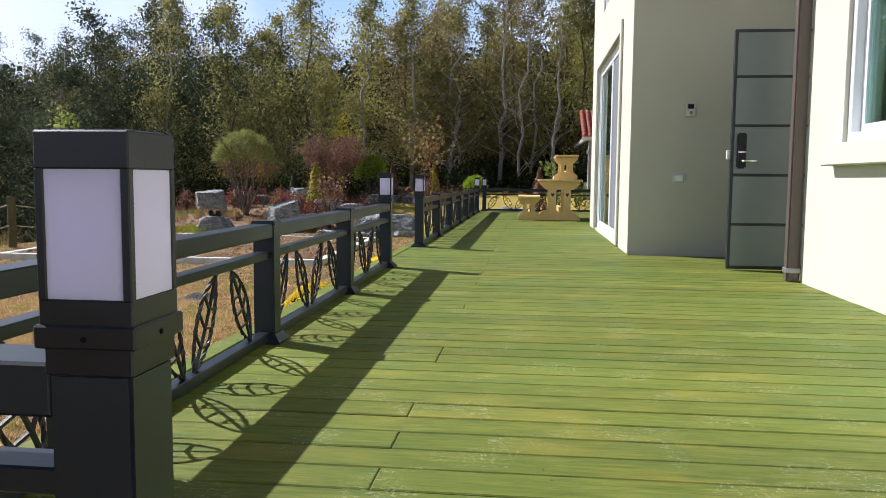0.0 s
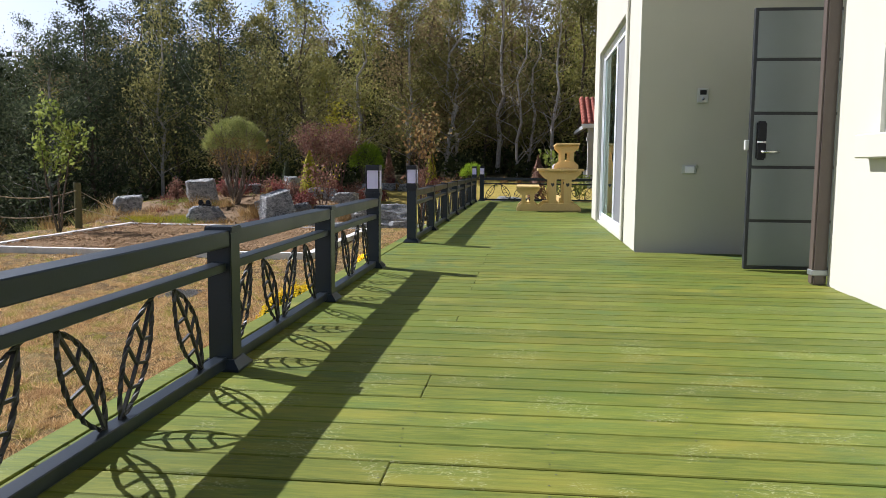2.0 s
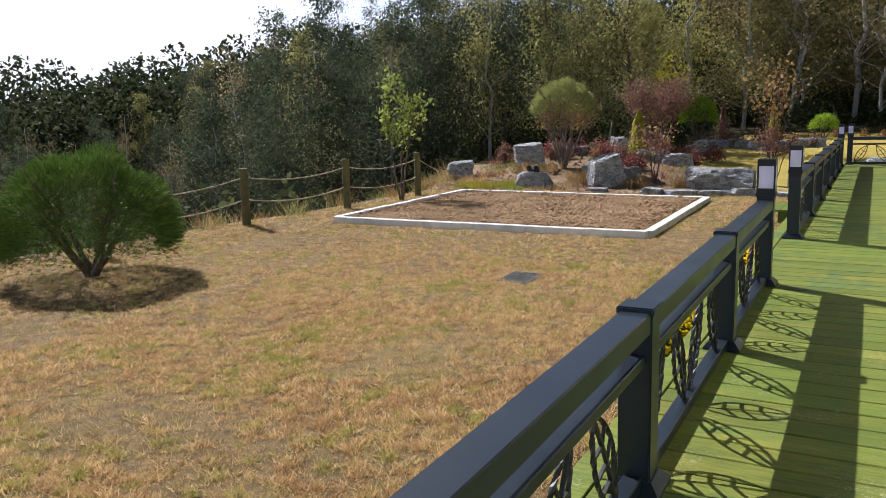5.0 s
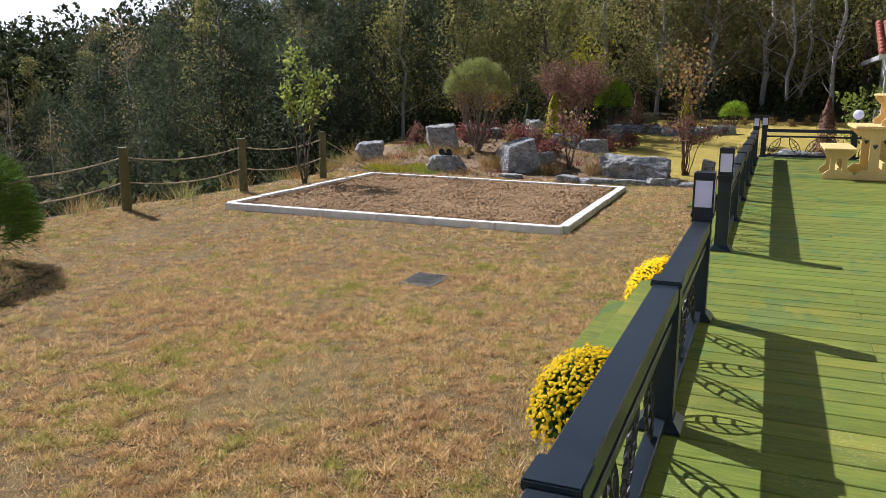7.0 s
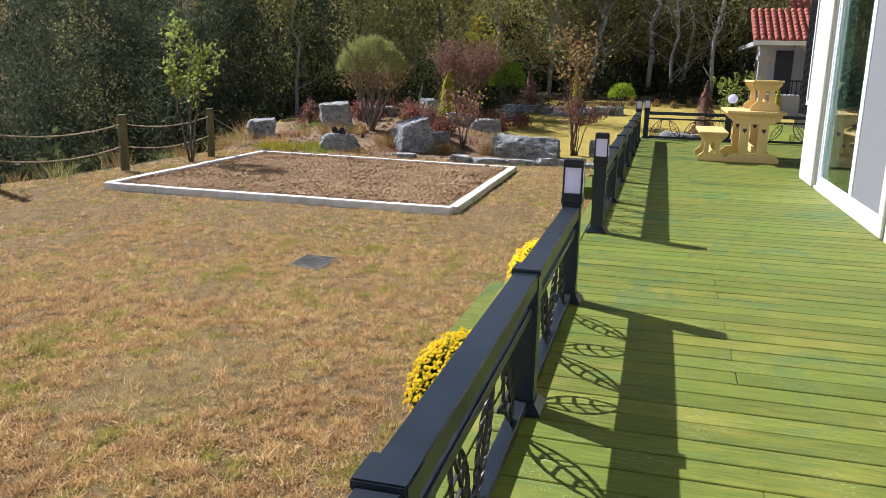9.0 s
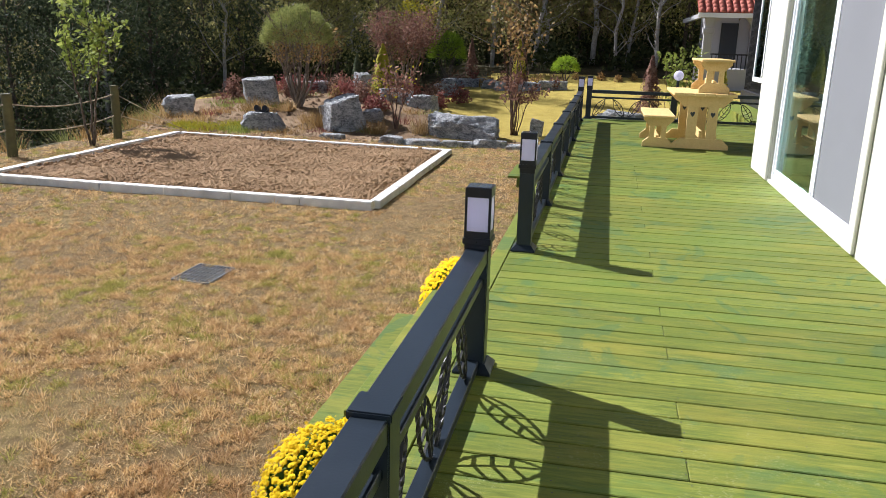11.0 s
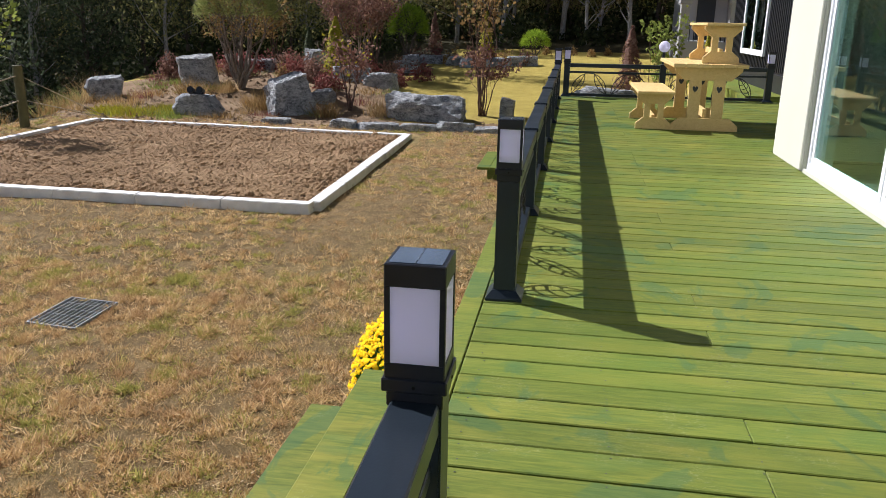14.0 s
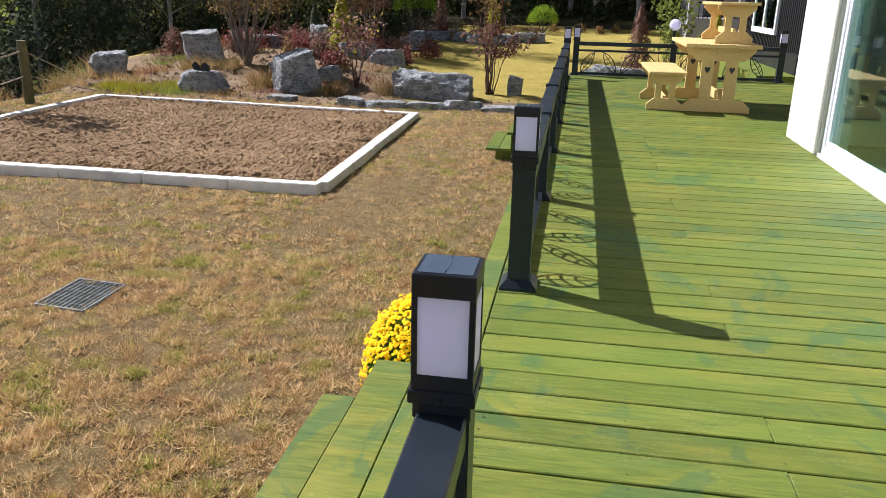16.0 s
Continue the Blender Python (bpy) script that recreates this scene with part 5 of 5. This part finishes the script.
def mum(at, r, top, seed):
    """A pot of yellow chrysanthemums on the lawn."""
    rng = np.random.default_rng(seed)
    x, y = at
    z = float(height(x, y))
    t = thing("chrysanthemum_pot", (x, y, z), "dome of yellow chrysanthemums in a brown pot on the lawn", "flower pot", "chrysanthemum pots")
    ph = top - z - 0.42
    bm = bmesh.new()
    bmesh.ops.create_cone(bm, cap_ends=True, segments=24, radius1=0.13, radius2=0.19, depth=ph, matrix=Matrix.Translation((0, 0, ph / 2)))
    part("pot", bm, M_POT, t, smooth=False)
    n = 2600
    d = rng.normal(0, 1, (n, 3))
    d /= np.linalg.norm(d, axis=1, keepdims=True)
    d[:, 2] = np.abs(d[:, 2])
    c = d * rng.uniform(0.5, 0.96, (n, 1)) * np.array((r, r, 0.40))
    c[:, 2] += ph + 0.0
    shared("leaves", quads_mesh("leaves", c, rng.normal(0, 1, (n, 3)) + d, rng.uniform(0.02, 0.04, n), M_MUMLEAF, 1.7, rng), t)
    m = 2900
    i = np.arange(m) + 0.5
    zz = 1 - i / m * 1.08
    a = i * 2.39996 + rng.normal(0, 0.2, m)
    s = np.sqrt(np.maximum(0, 1 - zz ** 2))
    d = np.stack([np.cos(a) * s, np.sin(a) * s, zz], 1)
    keep = rng.random(m) < np.clip(0.35 + zz * 1.1, 0.3, 1)
    tris = []
    for v in d[keep]:
        k = 1 + rng.normal(0, 0.03)
        c = np.array((v[0] * r * k, v[1] * r * k, v[2] * 0.41 * k + ph))
        nrm = v + rng.normal(0, 0.25, 3) + np.array((0, 0, 0.4))
        nrm /= np.linalg.norm(nrm)
        u = np.cross(nrm, (0.3, 0.5, 0.8))
        u /= np.linalg.norm(u)
        w = np.cross(nrm, u)
        R = rng.uniform(0.008, 0.0135)
        for lay, (rad, up) in enumerate(((R, 0.002), (R * 0.65, 0.007))):
            for q in range(7):
                b0, b1 = 2 * math.pi * (q + 0.5 * lay) / 7, 2 * math.pi * (q + 0.9 + 0.5 * lay) / 7
                p0 = c + nrm * 0.004 * (lay + 1)
                tris.append((p0, c + (u * math.cos(b0) + w * math.sin(b0)) * rad + nrm * up, c + (u * math.cos(b1) + w * math.sin(b1)) * rad + nrm * up))
    o = shared("bloom", tris_mesh("bloom", np.array(tris), M_PETAL), t)
    tagged(o, "yellow flower heads", kind="stuff")


mum((-1.51, 6.38), 0.34, -0.08, 41)
mum((-1.49, 9.15), 0.33, -0.12, 42)


# ---------------------------------------------------------------- neighbouring houses
def tiled_roof(parent, x0, x1, y0, y1, z0, rise, over=0.0):
    """Barrel tiles in rows on a slope that faces -y."""
    boxpart("fascia_board", (x0, x1, y0 - 0.02, y0 + 0.06, z0 - 0.16, z0), M_WHITEPVC, parent, bevel=0)
    L = math.hypot(y1 - y0, rise)
    ang = math.atan2(rise, y1 - y0)
    rows, pitch = int(L / 0.30), 0.24
    bm = bmesh.new()
    a = [bm.verts.new(p) for p in ((x0, y0, z0), (x1, y0, z0), (x1, y1, z0 + rise), (x0, y1, z0 + rise))]
    bm.faces.new(a)
    part("roof_deck", bm, M_ROOF, parent)
    tb = bmesh.new()
    rings = []
    for f, r in ((0, 0.10), (1, 0.085)):
        rings.append([tb.verts.new((r * math.cos(t), f * 0.34, r * math.sin(t) * 0.85 + (0.02 if f == 0 else 0))) for t in np.linspace(0, math.pi, 7)])
    for k in range(6):
        tb.faces.new((rings[0][k], rings[0][k + 1], rings[1][k + 1], rings[1][k]))
    tb.faces.new(rings[0][::-1])
    tile = to_mesh("roof_tile", finish(tb), M_ROOF, True)
    for j in range(rows):
        for i in range(int((x1 - x0) / pitch)):
            f = j * 0.30
            o = shared("roof_tile", tile, parent)
            o.matrix_basis = pose(x0 + 0.12 + i * pitch, y0 + f * math.cos(ang), z0 + f * math.sin(ang) + 0.01, math.degrees(ang), 0, 0)


def neighbour_house():
    t = thing("porch_house", (0.38, 0, 0), "grey house with arched porch and red clay tile roof", "house")
    zf = 0.7
    boxpart("porch_floor", (2.3, 6.5, 34.4, 37.0, -0.3, zf), M_HOUSEGREY, t)
    boxpart("wall", (4.3, 9.0, 36.4, 42.0, -0.3, 3.05), M_HOUSEGREY, t)
    boxpart("side_wall", (2.9, 4.29, 37.2, 42.0, -0.3, 3.05), M_HOUSEGREY, t)
    for x in (2.45, 4.1):
        col = boxpart("column", (x - 0.15, x + 0.15, 34.5, 34.8, zf, 2.5), M_HOUSEGREY, t, bevel=0.01)
        boxpart("capital", (x - 0.2, x + 0.2, 34.45, 34.85, 1.95, 2.12), M_HOUSEGREY, col, bevel=0.01)
    # arched beam over the porch front
    bm = bmesh.new()
    arch = [(2.25, 2.5), (2.25, 2.65), (4.4, 2.65), (4.4, 2.5), (3.95, 2.1)] + [(3.275 + 0.675 * math.cos(a), 2.1 + 0.5 * math.sin(a)) for a in np.linspace(0.15, math.pi - 0.15, 12)] + [(2.6, 2.1)]
    prism(bm, arch[::-1], 34.55, 34.75)
    part("arch", bm, M_HOUSEGREY, t)
    boxpart("back_door", (3.2, 3.85, 37.15, 37.19, zf, 2.4), M_DOORDARK, t)
    boxpart("window_pane", (4.45, 4.9, 36.35, 36.39, 1.35, 2.35), M_GLASS, t)
    boxpart("window_frame", (4.4, 4.95, 36.391, 36.398, 1.3, 2.4), M_WHITEPVC, t)
    for i in range(9):
        boxpart("baluster", (2.65 + i * 0.15, 2.68 + i * 0.15, 34.6, 34.63, zf, zf + 0.5), M_IRON, t, bevel=0)
    boxpart("handrail", (2.6, 3.98, 34.59, 34.64, zf + 0.5, zf + 0.55), M_IRON, t)
    tiled_roof(t, 2.0, 4.5, 34.2, 36.6, 2.66, 1.25)
    tiled_roof(t, 3.7, 7.5, 36.61, 39.2, 3.1, 1.5)
    boxpart("gable", (2.1, 2.25, 34.4, 42.0, 2.5, 2.66), M_HOUSEGREY, t, bevel=0)


neighbour_house()


def dark_house():
    t = thing("dark_house", (0.2, 0.6, 0), "black clad house with tall white framed window", "house")
    boxpart("wall", (3.0, 8.0, 20.9, 27.0, -0.5, 5.5), M_CLAD, t, bevel=0)
    for i in range(40):
        y = 20.95 + i * 0.15
        boxpart("cladding_rib", (2.982, 2.999, y, y + 0.04, 0.35, 5.5), M_CLAD, t, bevel=0)
    bm = bmesh.new()
    for q in ((23.0, 25.4, 0.62, 0.74), (23.0, 25.4, 4.2, 4.3), (23.0, 23.12, 0.74, 4.2), (24.15, 24.27, 0.74, 4.2), (25.28, 25.4, 0.74, 4.2)):
        box(bm, 2.93, 2.981, *q)
    part("window_frame", bm, M_WHITEPVC, t, "white window frame")
    boxpart("window_pane", (2.95, 2.96, 23.12, 25.28, 0.74, 4.2), M_GLASS, t, bevel=0)
    boxpart("plinth", (2.93, 2.999, 20.9, 27.0, -0.5, 0.32), M_CLAD, t)
    bm = bmesh.new()
    box(bm, 2.2, 2.92, 20.6, 27.0, -0.6, -0.02)
    d = part("terrace", bm, M_DECK, t, "green stained terrace")


dark_house()


# ---------------------------------------------------------------- lawn grass
def lawn_grass():
    rng = np.random.default_rng(31)
    def clumps(m, x0, x1, y0, y1, per, hl, wd):
        """Blades in many small tufts of their own height and tint."""
        cx, cy = rng.uniform(x0, x1, m), rng.uniform(y0, y1, m)
        g = np.array([0.30 * noise.noise((a * 0.9, b * 0.9, 11.0)) + 0.55 * noise.noise((a * 4.5, b * 4.5, 4.0)) for a, b in zip(cx, cy)]) + rng.normal(0, 0.16, m)
        tall = rng.uniform(0.5, 1.0, m) + (rng.random(m) < 0.10) * rng.uniform(0.2, 0.7, m)
        pick = np.repeat(np.arange(m), per)
        n = len(pick)
        x, y = cx[pick] + rng.normal(0, 0.026, n), cy[pick] + rng.normal(0, 0.026, n)
        ok = (x > lawn_edge(y) + 0.05) & (x < -1.3) & ~((x > -9.62) & (x < -3.36) & (y > 13.22) & (y < 19.4))
        ok &= ~((np.abs(x + 4.37) < 0.20) & (np.abs(y - 10.52) < 0.225)) & ~((x > -1.82) & (y > 6.7) & (y < 8.6))
        x, y, pick = x[ok], y[ok], pick[ok]
        n = len(x)
        c = np.stack([x, y, height(x, y) - 0.004], 1)
        d = rng.normal(0, 0.7, (n, 3))
        d[:, 2] = rng.uniform(0.3, 1.0, n)
        d /= np.linalg.norm(d, axis=1, keepdims=True)
        s = np.cross(d, rng.normal(0, 1, (n, 3)))
        s /= np.linalg.norm(s, axis=1, keepdims=True)
        # matted tufts a hand wide, with lower hollows between them
        tuft = np.array([noise.noise((a * 8.5, b * 8.5, 21.0)) + 0.6 * noise.noise((a * 19.0, b * 19.0, 5.0)) for a, b in zip(cx, cy)])[pick]
        L = (hl * tall[pick] * np.clip(0.9 + 2.5 * tuft, 0.28, 2.5) * rng.uniform(0.5, 1.3, n))[:, None]
        thick = rng.random(n) < np.clip(0.82 + 2.2 * tuft, 0.16, 1.0)
        return np.stack([c - s * wd, c + s * wd, c + d * L], 1)[thick], (g[pick] + 0.22 * tuft)[thick]
    v1, g1 = clumps(56000, -12.5, -1.25, 3.2, 20.0, 15, 0.038, 0.0052)
    v2, g2 = clumps(46000, -7.5, -1.25, 3.2, 11.5, 17, 0.034, 0.0036)
    v, g = np.concatenate([v1, v2]), np.concatenate([g1, g2])
    green, brown = g > 0.26, g < -0.12
    for sel, mat, label in ((green, M_GRASSGREEN, "green"), (brown, M_GRASSBROWN, "brown"), (~green & ~brown, M_GRASSTAN, "straw")):
        tagged(new("lawn_grass", tris_mesh("lawn_grass", v[sel], mat)), f"short {label} coloured blades of the dry autumn lawn", "grass", kind="stuff")


M_GRASSTAN = leafmat("straw_grass", [(0.36, 0.23, 0.10), (0.68, 0.48, 0.225), (0.92, 0.73, 0.43)], 0.3, vary=0)
M_GRASSBROWN = leafmat("brown_grass", [(0.29, 0.175, 0.085), (0.52, 0.345, 0.17), (0.72, 0.51, 0.28)], 0.3, vary=0)
M_GRASSGREEN = leafmat("green_grass", [(0.24, 0.24, 0.06), (0.42, 0.39, 0.105), (0.60, 0.53, 0.18)], 0.3, vary=0)
lawn_grass()


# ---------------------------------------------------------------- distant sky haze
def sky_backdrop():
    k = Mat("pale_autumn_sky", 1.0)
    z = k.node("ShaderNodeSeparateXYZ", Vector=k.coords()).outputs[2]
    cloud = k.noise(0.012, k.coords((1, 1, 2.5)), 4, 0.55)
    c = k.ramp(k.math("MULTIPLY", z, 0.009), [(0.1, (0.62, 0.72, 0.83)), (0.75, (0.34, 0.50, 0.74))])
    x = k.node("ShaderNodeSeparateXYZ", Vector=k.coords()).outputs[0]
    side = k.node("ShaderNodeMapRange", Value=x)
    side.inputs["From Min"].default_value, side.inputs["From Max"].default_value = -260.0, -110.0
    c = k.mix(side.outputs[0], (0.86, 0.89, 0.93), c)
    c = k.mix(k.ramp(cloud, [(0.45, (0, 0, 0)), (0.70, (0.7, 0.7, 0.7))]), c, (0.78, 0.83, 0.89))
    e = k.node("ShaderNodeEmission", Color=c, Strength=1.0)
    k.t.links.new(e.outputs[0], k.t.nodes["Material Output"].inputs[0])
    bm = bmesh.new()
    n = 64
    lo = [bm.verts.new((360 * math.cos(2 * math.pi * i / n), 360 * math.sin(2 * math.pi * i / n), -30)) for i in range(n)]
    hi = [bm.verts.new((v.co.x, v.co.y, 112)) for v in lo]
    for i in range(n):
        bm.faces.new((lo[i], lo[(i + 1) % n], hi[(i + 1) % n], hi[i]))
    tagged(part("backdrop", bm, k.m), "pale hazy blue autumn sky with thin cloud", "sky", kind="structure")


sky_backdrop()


# ---------------------------------------------------------------- deck boards
def deck():
    t = tagged(new("deck"), "green stained timber plank deck, scuffed and blotchy", "deck", kind="structure")
    rng = random.Random(3)
    cache = {}
    def plank(x0, x1, y):
        key = (round(x0, 2), round(x1, 2))
        if key not in cache:
            bm = bmesh.new()
            box(bm, x0, x1, 0, PITCH - 0.0085, -0.03, 0)
            cache[key] = to_mesh("plank", finish(bm, 0.0035, 1), M_DECK)
        o = shared("plank", cache[key], t, pose(0, y, rng.uniform(-0.0015, 0.0015)))
        return o
    n = int((DECK_Y1 - DECK_Y0) / PITCH)
    for i in range(n):
        y = DECK_Y0 + i * PITCH
        if y < 6.3:
            end = 2.33
        elif y < 8.52:
            end = 3.0
        elif y < 14.02:
            end = 1.258
        else:
            end = 3.6
        cut = rng.choice((-0.18, 99, 99)) if end > 2 else rng.choice((-0.18, 99, 99))
        if cut < end - 0.3:
            plank(DECK_X0 + 0.0, cut - 0.0006, y)
            plank(cut + 0.0006, end, y)
        else:
            plank(DECK_X0, end, y)
    # screw heads in pairs over the joists
    tris = []
    for i in range(n):
        y = DECK_Y0 + i * PITCH
        for j in range(9):
            xx = -1.08 + j * 0.45
            if xx > (2.3 if y < 14.02 and not 8.5 < y else 1.25):
                break
            for dy in (0.035, 0.118):
                c = np.array((xx + rng.uniform(-0.012, 0.012), y + dy + rng.uniform(-0.006, 0.006), 0.0022))
                ring = [c + 0.0034 * np.array((math.cos(a), math.sin(a), 0)) for a in np.linspace(0, 5.24, 6)]
                tris += [(ring[0], ring[k], ring[k + 1]) for k in range(1, 5)]
    o = new("screw_head", tris_mesh("screw_head", np.array(tris), M_DOORDARK))
    o.parent = t
    tagged(o, "dark screw heads in the boards", kind="stuff")
    boxpart("edge_board", (DECK_X0 - 0.10, DECK_X0 - 0.004, DECK_Y0, DECK_Y1, -0.03, 0.004), M_DECK, t)
    boxpart("fascia", (DECK_X0 - 0.09, DECK_X0 - 0.06, DECK_Y0, DECK_Y1, -1.0, -0.034), M_DECK, t)
    boxpart("end_fascia", (DECK_X0, 3.6, DECK_Y0 - 0.04, DECK_Y0 - 0.004, -1.0, -0.005), M_DECK, t)
    boxpart("far_fascia", (DECK_X0, 3.6, DECK_Y1 - 0.03, DECK_Y1, -1.0, -0.034), M_DECK, t)
    # near-black sheet added under the boards to paint the shade in their gaps
    boxpart("gap_shade_sheet", (DECK_X0, 3.6, DECK_Y0, DECK_Y1 - 0.04, -0.09, -0.045), M_DOORDARK, t)
    return t


deck()
